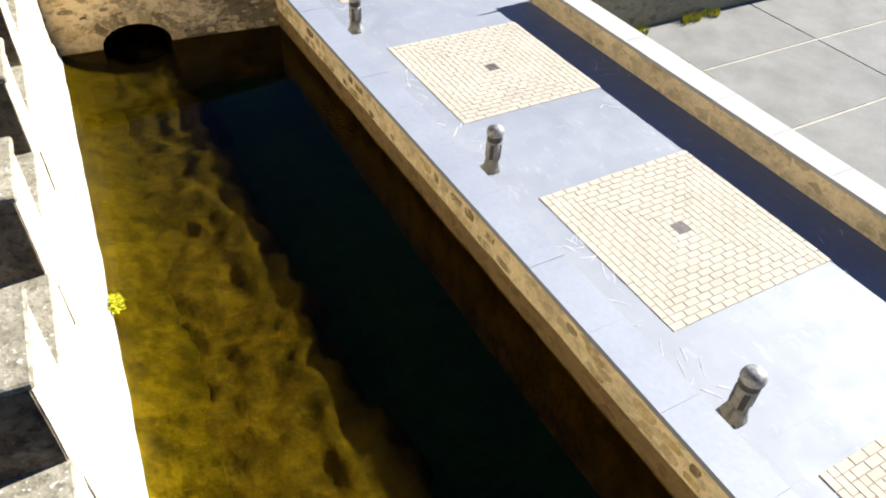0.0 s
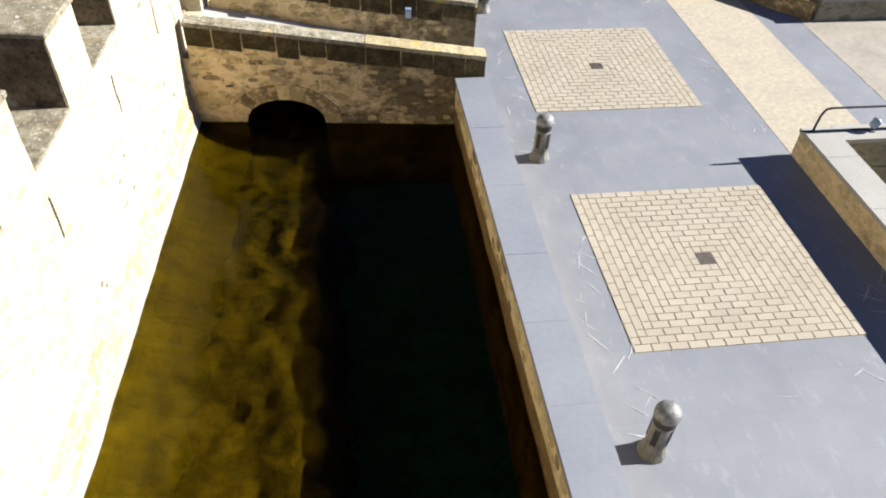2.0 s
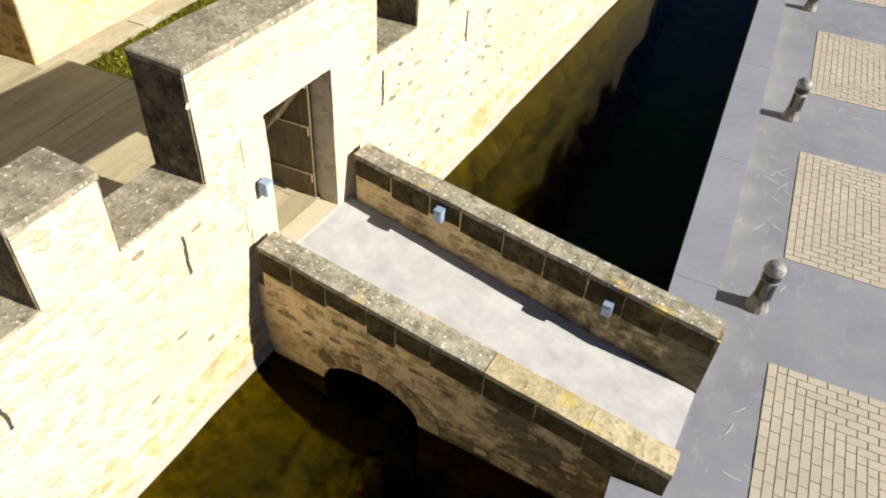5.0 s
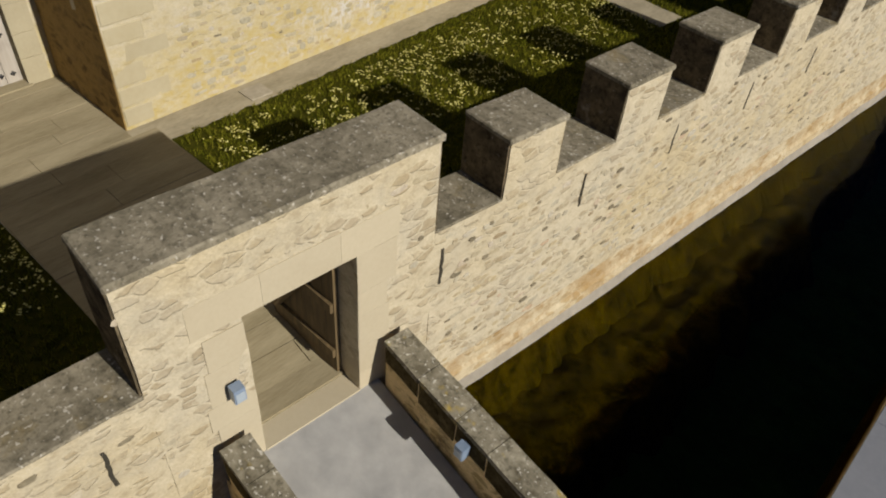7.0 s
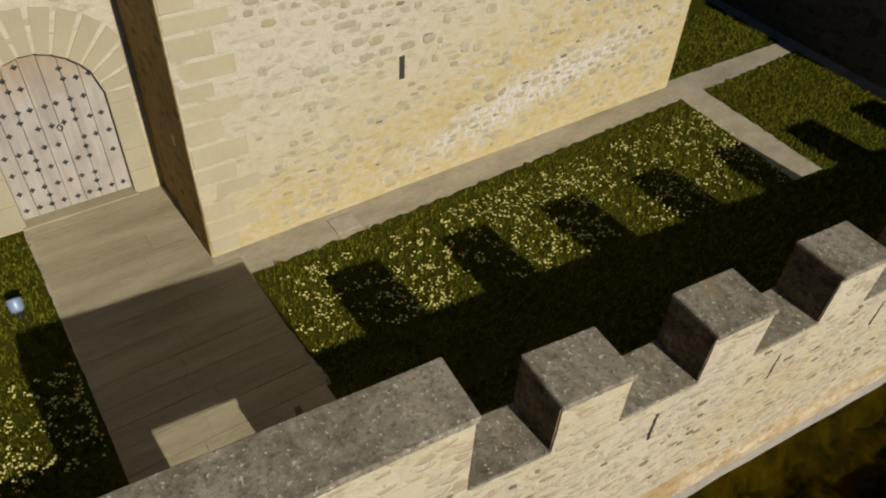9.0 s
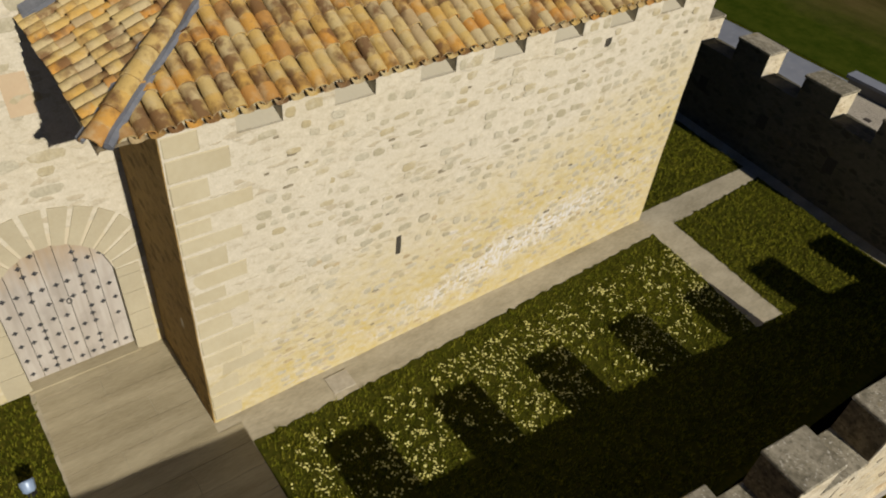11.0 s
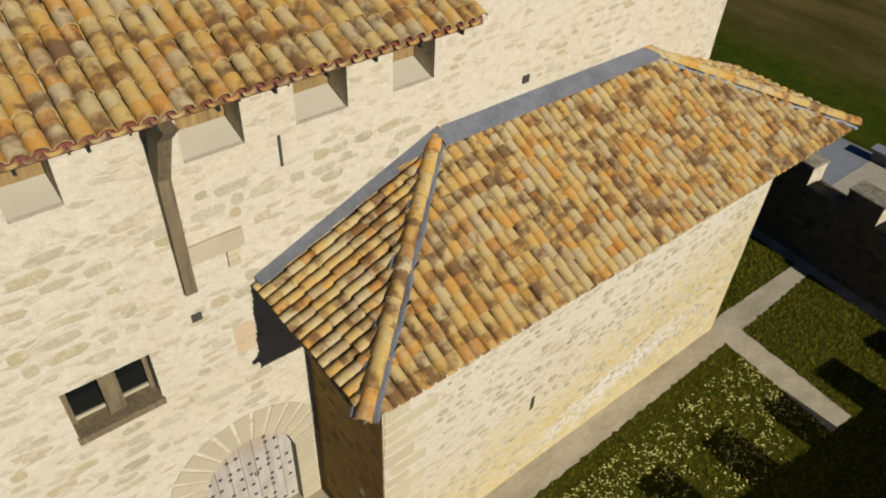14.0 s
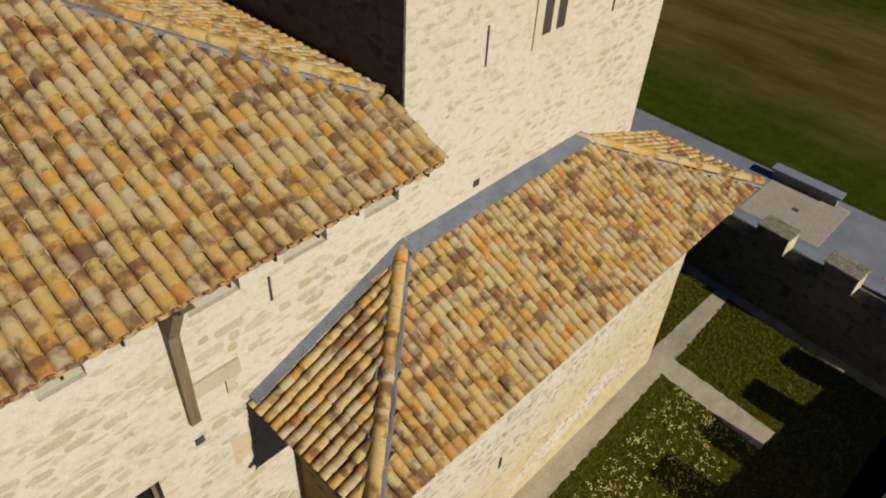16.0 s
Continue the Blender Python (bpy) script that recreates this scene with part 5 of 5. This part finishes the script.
    along, up = Vector(along).normalized(), Vector(up).normalized()
    nrm = along.cross(up).normalized()
    if nrm.z < 0:
        nrm = -nrm
    covers, pans = [], []
    for j in range(n_along):
        slip = r.uniform(-0.05, 0.05)
        for i in range(n_up):
            a, b = (j + 0.5) * pitch, i * course + (slip if i else 0.0)
            if inside(a, b + 0.1):
                p = Vector(origin) + along * (a + r.uniform(-0.006, 0.006)) + up * (b - 0.03 + r.uniform(-0.012, 0.012)) + nrm * (0.055 + r.uniform(-0.004, 0.006))
                m = Matrix((( along.x, up.x, nrm.x, p.x), (along.y, up.y, nrm.y, p.y), (along.z, up.z, nrm.z, p.z), (0, 0, 0, 1))) @ Matrix.Rotation(r.uniform(-0.03, 0.03), 4, "Z")
                if not inside(a, min(b + 0.46, top)):      # cut short at the hip
                    m = m @ Matrix.Diagonal((1.0, 0.75 if inside(a, min(b + 0.30, top)) else 0.5, 1.0, 1.0))
                covers.append((0, m))
            if inside(a + pitch / 2, b + 0.1):
                p = Vector(origin) + along * (a + pitch / 2) + up * (b - 0.05) + nrm * 0.0
                m = Matrix((( along.x, up.x, nrm.x, p.x), (along.y, up.y, nrm.y, p.y), (along.z, up.z, nrm.z, p.z), (0, 0, 0, 1)))
                pans.append((0, m))
    if near:
        covers.sort(key=lambda c: (c[1].translation - Vector(near)).length)
    pieces("roof_tile", roof, covers, [COVER], M_TILE, limit, "roof_tiles", True)
    pieces("pan_tile", roof, pans, [PAN], M_TILE, 0, "pan_tiles", True)


def hip_tiles(roof, p0, p1, r0=0.112):
    a, b = Vector(p0), Vector(p1)
    d = (b - a).normalized()
    side = d.cross(Vector((0, 0, 1))).normalized()
    nrm = side.cross(d).normalized()
    count = int((b - a).length / 0.40)
    shape = tile_shape(r0, r0 * 0.90, 0.47, 8, 0.010, 0.001)
    pl = []
    for i in range(count + 1):
        p = a + d * (i * 0.40 - 0.02) + nrm * 0.10
        pl.append((0, Matrix(((side.x, d.x, nrm.x, p.x), (side.y, d.y, nrm.y, p.y), (side.z, d.z, nrm.z, p.z), (0, 0, 0, 1)))))
    pieces("hip_tile", roof, pl, [shape], M_TILE, 60, "", True)


# annex
EV_D, EV_Z, RZ, RD = 0.66, 6.79, 8.10, -2.03
FS, FN, RS, RN = -0.72, 10.62, 2.43, 7.20
AL = 9.65        # length of the annex
annex = tagged(empty("annex", KEEP), "cream rubble annex with a hipped clay tile roof against the keep", "building")
AH = 6.69
rec = [(b - 0.58, b) for b in (1.45, 2.73, 4.00, 5.24, 6.40, 7.57, 8.77)]
part("east_wall", uneven(boxes((-0.7, 0, 0, AL, YARD - 0.3, 6.09)), 0.45, 0.014), M_KEEP, annex)
at = 0.0
for a, b in rec + [(AL, AL)]:
    part("eave_pier", uneven(boxes((-0.7, 0, at, a, 6.09, AH)), 0.45, 0.010), M_KEEP, annex)
    if b > a:
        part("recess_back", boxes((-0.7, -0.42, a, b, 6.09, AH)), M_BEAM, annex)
        part("recess_slope", prism([(-0.003, a + 0.003, 6.07), (-0.418, a + 0.003, 6.25), (-0.418, a + 0.003, 6.07)], b - a - 0.006, (0, 1, 0)), M_PLASTER, annex, "smooth sloping plaster sill")
    at = b
# south side in the darker rubble that carries its shade
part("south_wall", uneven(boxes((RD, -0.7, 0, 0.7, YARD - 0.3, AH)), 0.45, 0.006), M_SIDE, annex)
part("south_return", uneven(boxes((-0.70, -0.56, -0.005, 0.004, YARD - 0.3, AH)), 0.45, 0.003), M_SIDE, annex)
part("north_wall", uneven(boxes((RD, -0.7, AL - 0.7, AL, YARD - 0.3, AH)), 0.6, 0.014), M_KEEP, annex)
# loophole and putlog holes: dark boxes on the face, painted as shaded openings
part("loophole", boxes((-0.02, 0.006, 3.19, 3.28, 3.13, 3.50)), M_DARK, annex, "narrow dark loophole")
for u, z in ((8.98, 3.89), (6.98, 5.78)):
    part("putlog_hole", boxes((-0.02, 0.006, u, u + 0.13, z, z + 0.14)), M_DARK, annex, "small square putlog hole")
E_S, E_N = (EV_D, FS, EV_Z), (EV_D, FN, EV_Z)
R_S, R_N = (RD, RS, RZ), (RD, RN, RZ)
K_S, K_N = (RD, FS + 0.07, EV_Z + 0.06), (RD, FN, EV_Z)
aroof = part("roof", prism([E_S, E_N, R_N, R_S], 0.025), M_BEAM, annex, "hipped roof of mottled clay barrel tiles")
part("south_slope", prism([K_S, E_S, R_S], 0.06), M_BEAM, aroof)
part("north_slope", prism([E_N, K_N, R_N], 0.06), M_BEAM, aroof)
part("eave_mortar", uneven(boxes((EV_D - 0.09, EV_D - 0.02, FS + 0.14, FN - 0.14, EV_Z + 0.0, EV_Z + 0.09)), 0.3, 0.004), M_VOUSS, aroof, "mortar bedding under the eave tiles")
run_e = math.hypot(RD - EV_D, RZ - EV_Z)
up_e = Vector((RD - EV_D, 0, RZ - EV_Z))


def in_e(a, b):
    f = b / run_e
    return f < 0.95 and FS + (RS - FS) * f + 0.10 < FS + a < FN + (RN - FN) * f - 0.10


lay_tiles(aroof, E_S, (0, 1, 0), up_e, in_e, int((FN - FS) / 0.184) + 1, 9, limit=300, near=(-0.5, 1.0, 7.6), top=run_e * 0.94)
run_s = math.hypot(RS - FS, RZ - EV_Z)
lay_tiles(aroof, K_S, (1, 0, 0), (0, RS - FS, RZ - EV_Z), lambda a, b: b / run_s < 0.97 and a < (EV_D - RD) * (1 - b / run_s) - 0.08, 15, 10, limit=100, seed=2, top=run_s * 0.96)
lay_tiles(aroof, E_N, (-1, 0, 0), (0, RN - FN, RZ - EV_Z), lambda a, b: b / run_s < 0.97 and a > (EV_D - RD) * (b / run_s) + 0.08, 15, 10, limit=0, seed=3, top=run_s * 0.96)
hip_tiles(aroof, E_S, R_S)
hip_tiles(aroof, E_N, R_N)
for a, b, side in ((E_S, R_S, Vector((0.70, 0.58, 0))), (E_S, R_S, Vector((-0.66, -0.60, 0))), (E_N, R_N, Vector((0.66, -0.56, -0.25)))):
    bm = tube([Vector(a) + side * 0.15 + Vector((0, 0, 0.085)), Vector(b) + side * 0.13 + Vector((0, 0, 0.085))], 0.046, 6)
    part("hip_mortar", uneven(bm, 0.10, 0.030), M_LEAD, aroof, "blue-grey mortar bedding along the hip")
part("ridge_flashing", soften(prism([(RD + 0.27, RS - 0.05, RZ + 0.07), (RD + 0.27, RN + 0.1, RZ + 0.07), (RD, RN + 0.1, RZ + 0.21), (RD, RS - 0.05, RZ + 0.21)], 0.03), 0.01), M_LEAD, aroof, "grey lead flashing along the keep wall")
part("south_flashing", soften(prism([(RD + 0.16, FS + 0.05, EV_Z + 0.22), (RD + 0.16, RS, RZ + 0.18), (RD, RS, RZ + 0.24), (RD, FS + 0.05, EV_Z + 0.28)], 0.05), 0.01), M_LEAD, aroof, "grey lead flashing up the keep wall")
rng = random.Random(31)


def off_annex(u, z, w, h):
    return (z > 6.1 and any(a - w / 2 < u < b + w / 2 for a, b in rec)) or (abs(u - 3.23) < 0.25 and 3.0 < z < 3.6) or u + w / 2 > AL - 0.05


pl = rubble(rng, 0.9, AL - 0.05, 3.1, 6.65, 0.50, off_annex, 0.95, 0.006, 0.7, 0.30) + rubble(rng, 1.0, AL - 0.1, YARD + 0.1, 3.1, 0.35, off_annex, 0.8, 0.006, 0.7, 0.32)
pale = [q for q in rubble(rng, 0.9, AL - 0.05, YARD + 0.06, 3.8, 0.72, off_annex, 0.62) if q[1].translation.z < 3.4 + rng.uniform(-0.9, 0.4)]
rng.shuffle(pl)
pieces("rubble_stone", annex, pl, STONES, M_GREYSTONE, 200, "rubble_stones")
pieces("pale_stone", annex, pale, STONES, M_PALESTONE, 100, "pale_stones")
dark = rubble(rng, 0.7, AL - 0.1, YARD + 0.3, 6.0, 0.025, off_annex, 0.42)
pieces("pitted_stone", annex, dark, STONES, M_PIT, 120, "pitted_stones")
part("south_facing", uneven(boxes((-0.56, -0.012, -0.012, 0.003, YARD - 0.3, AH)), 0.3, 0.004), M_SIDE, annex, "ochre-brown rubble side, darkened in colour for shade")
z, k = YARD + 0.04, 0
while z < 6.5:
    hq = rng.uniform(0.24, 0.36)
    ln = rng.uniform(0.75, 1.0) if k % 2 else rng.uniform(0.42, 0.6)
    part("quoin", soften(uneven(boxes((-0.50, 0.006, 0.014, ln, z + 0.014, min(z + hq, 6.6) - 0.014)), 0.22, 0.008, z), 0.016), M_QUOIN, annex)
    z, k = z + hq, k + 1

# keep: high tower and lower southern wing
KD = -2.03
keep = tagged(empty("keep", KEEP), "tall cream rubble castle keep with a lower tiled wing", "building")
D0, D1 = -2.08, -0.46      # door
W0, W1, WZ0, WZ1 = -3.36, -2.24, 5.58, 6.55
back = KD - 1.0
for a, b, z0, z1 in ((-14, W0, YARD - 0.3, 9.12), (W0, W1, YARD - 0.3, WZ0), (W0, W1, WZ1, 9.12), (W1, D0, YARD - 0.3, 9.12), (D0, D1, 3.95, 9.12), (D1, 2.42, YARD - 0.3, 9.12)):
    part("wing_wall", boxes((back, KD, a, b, z0, z1)), M_KEEP, keep)
crec = [(1.64, 2.33), (0.19, 0.94), (-1.25, -0.50), (-3.10, -2.55), (-4.6, -3.95), (-6.0, -5.35)]
at = 2.42
for a, b in crec:
    part("eave_pier", boxes((back, KD, b, at, 9.12, 10.12)), M_KEEP, keep)
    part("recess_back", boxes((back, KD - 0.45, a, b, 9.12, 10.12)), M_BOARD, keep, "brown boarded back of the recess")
    part("recess_slope", prism([(KD - 0.003, a + 0.003, 9.09), (KD - 0.448, a + 0.003, 9.27), (KD - 0.448, a + 0.003, 9.09)], b - a - 0.006, (0, 1, 0)), M_PLASTER, keep, "smooth sloping plaster sill")
    at = a
part("eave_pier", boxes((back, KD, -14, at, 9.12, 10.12)), M_KEEP, keep)
# wall round the door arch
na = 16
arch = bmesh.new()
cu, ru, zs = (D0 + D1) / 2, (D1 - D0) / 2, 2.95


def arch_top(u):
    q = (u - cu) / ru
    return zs + 0.80 * math.sqrt(max(0.0, 1 - abs(q) ** 1.75))


for i in range(na):
    u0, u1 = D0 + (D1 - D0) * i / na, D0 + (D1 - D0) * (i + 1) / na
    vs = [arch.verts.new(p) for p in ((KD, u0, arch_top(u0)), (KD, u1, arch_top(u1)), (KD, u1, 3.96), (KD, u0, 3.96), (KD - 0.35, u0, arch_top(u0)), (KD - 0.35, u1, arch_top(u1)))]
    arch.faces.new(vs[:4])
    arch.faces.new((vs[4], vs[5], vs[1], vs[0]))
bmesh.ops.remove_doubles(arch, verts=arch.verts, dist=0.001)
part("arch_soffit", arch, M_ASHLAR, keep)
rng = random.Random(6)
for i in range(13):
    a0, a1 = math.pi * i / 13 + 0.028, math.pi * (i + 1) / 13 - 0.028
    bm = bmesh.new()
    ring = []
    for a, k in ((a0, 0), (a1, 0), (a1, 1), (a0, 1)):
        u = cu - ru * math.cos(a) * (1 if k == 0 else 1.72)
        z = arch_top(cu - ru * math.cos(a)) if k == 0 else zs + 1.40 * math.sin(a) ** 0.9
        ring.append((u, z + (0.0 if k == 0 else 0.02)))
    vs = [bm.verts.new((KD + x, u, z)) for x in (-0.05, 0.016) for u, z in ring]
    for f in ((0, 1, 2, 3), (4, 7, 6, 5), (0, 4, 5, 1), (1, 5, 6, 2), (2, 6, 7, 3), (3, 7, 4, 0)):
        bm.faces.new([vs[k] for k in f])
    part("voussoir", soften(bm, 0.006), M_VOUSS, keep)
for u0, u1 in ((D0 - 0.36, D0), (D1, D1 + 0.34)):
    z = YARD + 0.02
    while z < 2.9:
        h = min(rng.uniform(0.3, 0.5), 2.95 - z)
        part("door_jamb", soften(boxes((KD - 0.3, KD + 0.014, u0, u1, z + 0.006, z + h - 0.006)), 0.008), M_VOUSS, keep)
        z += h
part("door_step", soften(boxes((KD - 0.34, KD + 0.05, D0 - 0.05, D1 + 0.05, YARD - 0.05, YARD + 0.05)), 0.015), M_FLAG, keep)

door = tagged(empty("keep_door", KEEP @ pose(KD - 0.22, cu, YARD + 0.05)), "bleached plank door studded with dark iron nails", "door")
pn = 7
for i in range(pn):
    u0, u1 = -ru + 2 * ru * i / pn, -ru + 2 * ru * (i + 1) / pn
    bm = bmesh.new()
    zb = 0.0
    tops = [(u0 + 0.004, arch_top(cu + u0 + 0.004) - YARD - 0.05), ((u0 + u1) / 2, arch_top(cu + (u0 + u1) / 2) - YARD - 0.05), (u1 - 0.004, arch_top(cu + u1 - 0.004) - YARD - 0.05)]
    out = [(u0 + 0.004, zb), (u1 - 0.004, zb)] + tops[::-1]
    f = [bm.verts.new((0.05, u, z)) for u, z in out]
    bk = [bm.verts.new((0.0, u, z)) for u, z in out]
    bm.faces.new(f)
    bm.faces.new(bk[::-1])
    for k in range(5):
        bm.faces.new((f[k], bk[k], bk[(k + 1) % 5], f[(k + 1) % 5]))
    part("plank", bm, M_PALEWOOD, door)
nail = bmesh.new()
for a in range(4):
    q = Matrix.Rotation(a * math.pi / 2, 3, "X")
    vs = [nail.verts.new(q @ Vector(p)) for p in ((0.004, -0.018, 0.018), (0.004, -0.012, 0.042), (0.004, 0.012, 0.042), (0.004, 0.018, 0.018), (0.022, 0, 0))]
    nail.faces.new((vs[0], vs[1], vs[4]))
    nail.faces.new((vs[1], vs[2], vs[4]))
    nail.faces.new((vs[2], vs[3], vs[4]))
nm = bpy.data.meshes.new("nail")
bmesh.ops.remove_doubles(nail, verts=nail.verts, dist=0.0005)
nail.to_mesh(nm)
nail.free()
nm.materials.append(M_IRON)
for r in range(16):
    for c in range(9):
        u, z = -ru + 0.10 + c * (2 * ru - 0.20) / 8 + rng.uniform(-0.02, 0.02), 0.14 + r * 0.16 + rng.uniform(-0.012, 0.012)
        if z + 0.12 < arch_top(cu + u) - YARD - 0.05 and (r % 2 == 0 and rng.random() < 0.85 or r % 4 == 1 and c in (2, 6)):
            ob = new("nail", nm)
            ob.parent = door
            ob.matrix_basis = pose(0.05, u, z)
part("ring_handle", tube([(0.06, 0.1 + 0.035 * math.cos(a * 0.7), 1.35 + 0.05 * math.sin(a * 0.7)) for a in range(10)], 0.01, 6), M_IRON, door, "iron ring handle")

win = tagged(empty("wing_window", KEEP @ pose(KD, 0, 0)), "twin-light window with a stone mullion and deep sill", "window")
part("mullion", soften(boxes((-0.30, -0.12, -2.90, -2.68, WZ0 + 0.1, WZ1)), 0.02), M_BEAM, win)
part("sill", soften(boxes((-0.34, 0.04, W0 - 0.02, W1 + 0.02, WZ0 - 0.02, WZ0 + 0.10)), 0.015), M_BEAM, win)
for u0, u1 in ((W0, W0 + 0.07), (W1 - 0.07, W1)):
    part("frame", soften(boxes((-0.36, -0.24, u0, u1, WZ0 + 0.1, WZ1)), 0.008), M_BEAM, win)
for u0, u1 in ((W0 + 0.07, -2.90), (-2.68, W1 - 0.07)):
    part("pane", boxes((-0.33, -0.32, u0, u1, WZ0 + 0.1, WZ1)), M_GLASS, win)
    part("glazing_bar", boxes((-0.32, -0.29, u0, u1, WZ0 + 0.10, WZ0 + 0.15)), M_VOUSS, win)

# tower
tb = bmesh.new()
box(tb, -12.0, KD, 2.42, 9.42, YARD - 0.3, 17.0)
part("tower_wall", uneven(tb, 0.8, 0.016), M_KEEP, keep)
# thin facing that paints the flank's shade onto the tower
part("shaded_flank", uneven(boxes((-12.0, KD - 0.012, 2.395, 2.418, 10.3, 17.0)), 0.5, 0.012), M_SHADEFLANK, keep, "tower flank in masonry coloured dark for shade")
# slits, window lights and putlog holes here are dark boxes, shade by colour
for u, z0, z1 in ((4.09, 10.75, 11.4), (-0.07, 8.63, 9.07), (7.53, 10.69, 11.3)):
    part("arrow_slit", boxes((KD - 0.02, KD + 0.02, u - 0.017, u + 0.017, z0, z1)), M_DARK, keep, "narrow dark arrow slit")
tw = tagged(empty("tower_window", KEEP @ pose(KD, 5.72, 10.75)), "pale ashlar twin window high in the tower", "window")
part("surround", soften(boxes((-0.05, 0.034, -0.5, -0.3, -0.1, 1.9), (-0.05, 0.034, 0.3, 0.5, -0.1, 1.9), (-0.05, 0.034, -0.3, 0.3, -0.1, 0.10)), 0.006), M_ASHLAR, tw)
part("centre_post", soften(boxes((-0.04, 0.032, -0.07, 0.07, 0.10, 1.9)), 0.006), M_ASHLAR, tw)
for a, b in ((-0.3, -0.07), (0.07, 0.3)):
    part("light", boxes((-0.02, 0.022, a, b, 0.10, 1.9)), M_DARK, tw)
for u, z in ((-1.61, 6.75), (4.08, 8.50)):
    part("putlog_hole", boxes((KD - 0.02, KD + 0.02, u, u + 0.14, z, z + 0.13)), M_DARK, keep, "small dark putlog hole")
part("stepped_quoin", soften(uneven(boxes((KD - 0.02, KD + 0.055, -1.46, -0.73, 7.70, 7.98)), 0.25, 0.006), 0.008), M_VOUSS, keep, "projecting stepped quoin block")
for z0, z1, u1 in ((7.60, 7.694, -0.80), (7.51, 7.594, -0.84), (7.42, 7.504, -0.82)):
    part("stepped_quoin", soften(boxes((KD - 0.02, KD + 0.045, -0.985, u1, z0, z1)), 0.008), M_QUOIN, keep)
part("plaster_patch", uneven(boxes((KD - 0.02, KD + 0.003, -1.10, -0.80, 5.75, 6.31)), 0.12, 0.003), M_PEACH, keep, "peach-coloured plaster patch")
rng = random.Random(41)


def off_keep(u, z, w, h):
    return (D0 - 0.75 < u < D1 + 0.75 and z < 4.6) or (W0 - 0.2 < u + w / 2 and u - w / 2 < W1 + 0.2 and WZ0 - 0.2 < z < WZ1 + 0.2) or (-0.8 < u < 10.5 and z < 7.1) or (2.1 < u < 7.5 and z < 8.5) or (z > 8.65 and u < 2.42) or (-1.5 < u + w / 2 and u - w / 2 < -0.7 and 7.35 < z < 8.05)


pl = rubble(rng, -6.0, 2.4, YARD + 0.1, 8.8, 0.46, off_keep, 1.2, KD + 0.004, 0.4) + rubble(rng, 2.45, 9.35, 7.5, 13.4, 0.40, off_keep, 0.8, KD + 0.004, 0.4)
rng.shuffle(pl)
pieces("rubble_stone", keep, pl, STONES, M_GREYSTONE, 300, "rubble_stones")

# wing roof
QD, QZ, QG, QN = -1.17, 10.25, 0.42, 2.36
wroof = part("wing_roof", prism([(QD, -14, QZ), (QD, QN, QZ), (QD - 1.1, QN, QZ + 1.1 * QG), (QD - 1.1 - 5.4, QN - 5.4, QZ + 6.5 * QG), (QD - 1.1 - 5.4, -14, QZ + 6.5 * QG)], 0.03), M_BEAM, keep, "broad roof of mottled clay barrel tiles")
part("north_slope", prism([(QD - 1.1, QN, QZ + 1.1 * QG), (QD - 8.0, QN, QZ + 1.1 * QG), (QD - 6.5, QN - 5.4, QZ + 6.5 * QG)], 0.07), M_BEAM, wroof)
cosg = 1 / math.hypot(1, QG)


def in_w(a, b):
    d = b * cosg
    return d < 6.4 and a - 14 < QN - max(0.0, d - 1.1) - 0.06 and a > 0.1


lay_tiles(wroof, (QD, -14, QZ), (0, 1, 0), (-1, 0, QG), in_w, int(16.5 / 0.184), 18, limit=300, seed=7, near=(-2, 0.5, 10.6))
hip_tiles(wroof, (QD - 1.2, QN - 0.1, QZ + 1.15 * QG), (QD - 6.5, QN - 5.4, QZ + 6.5 * QG))
lay_tiles(wroof, (QD - 1.1, QN, QZ + 1.1 * QG), (-1, 0, 0), (0, -1, QG), lambda a, b: b * cosg < a - 0.1, 30, 13, limit=0, seed=8)
part("eave_brace", uneven(soften(prism([(KD, -1.62, 7.28), (KD + 0.10, -1.62, 7.31), (KD + 0.15, -1.62, 9.10), (KD + 0.50, -1.62, 9.80), (KD + 0.80, -1.62, 10.06), (KD + 0.30, -1.62, 10.06), (KD, -1.62, 9.25)], 0.15, (0, 1, 0)), 0.012), 0.4, 0.012), M_BEAM, keep, "weathered timber brace under the eave")
part("eave_mortar", uneven(boxes((QD - 0.05, QD + 0.014, -14, QN - 0.03, QZ - 0.01, QZ + 0.07)), 0.3, 0.004), M_GUTTER, keep, "red clay bedding under the eave tiles")
part("gutter", tube([(QD - 0.035, -14, QZ - 0.03), (QD - 0.035, QN, QZ - 0.03)], 0.03, 8), M_GUTTER, keep, "thin dark red metal gutter under the tiles")
for i in range(12):
    u = QN - 0.35 - i * 0.62
    part("gutter_clip", boxes((QD - 0.12, QD + 0.03, u, u + 0.03, QZ - 0.085, QZ - 0.02)), M_IRON, keep)
bm = tube([Vector((QD - 1.2, QN - 0.1, QZ + 1.15 * QG)) + Vector((0.10, -0.10, 0.085)), Vector((QD - 6.5, QN - 5.4, QZ + 6.5 * QG)) + Vector((0.10, -0.10, 0.085))], 0.046, 6)
part("hip_mortar", uneven(bm, 0.22, 0.016), M_LEAD, wroof, "blue-grey mortar bedding along the hip")

# ---- far promenade bench ----
bench = tagged(empty("bench", pose(-7.3, 39.95, 0, 0, 0, 0)), "solid grey stone bench block on the far pavement", "bench")
part("seat", soften(boxes((-1.35, 1.35, -0.27, 0.27, 0.36, 0.46)), 0.02), M_COPING, bench)
part("plinth", soften(boxes((-1.25, 1.25, -0.2, 0.2, 0, 0.36)), 0.015), M_CONC, bench)
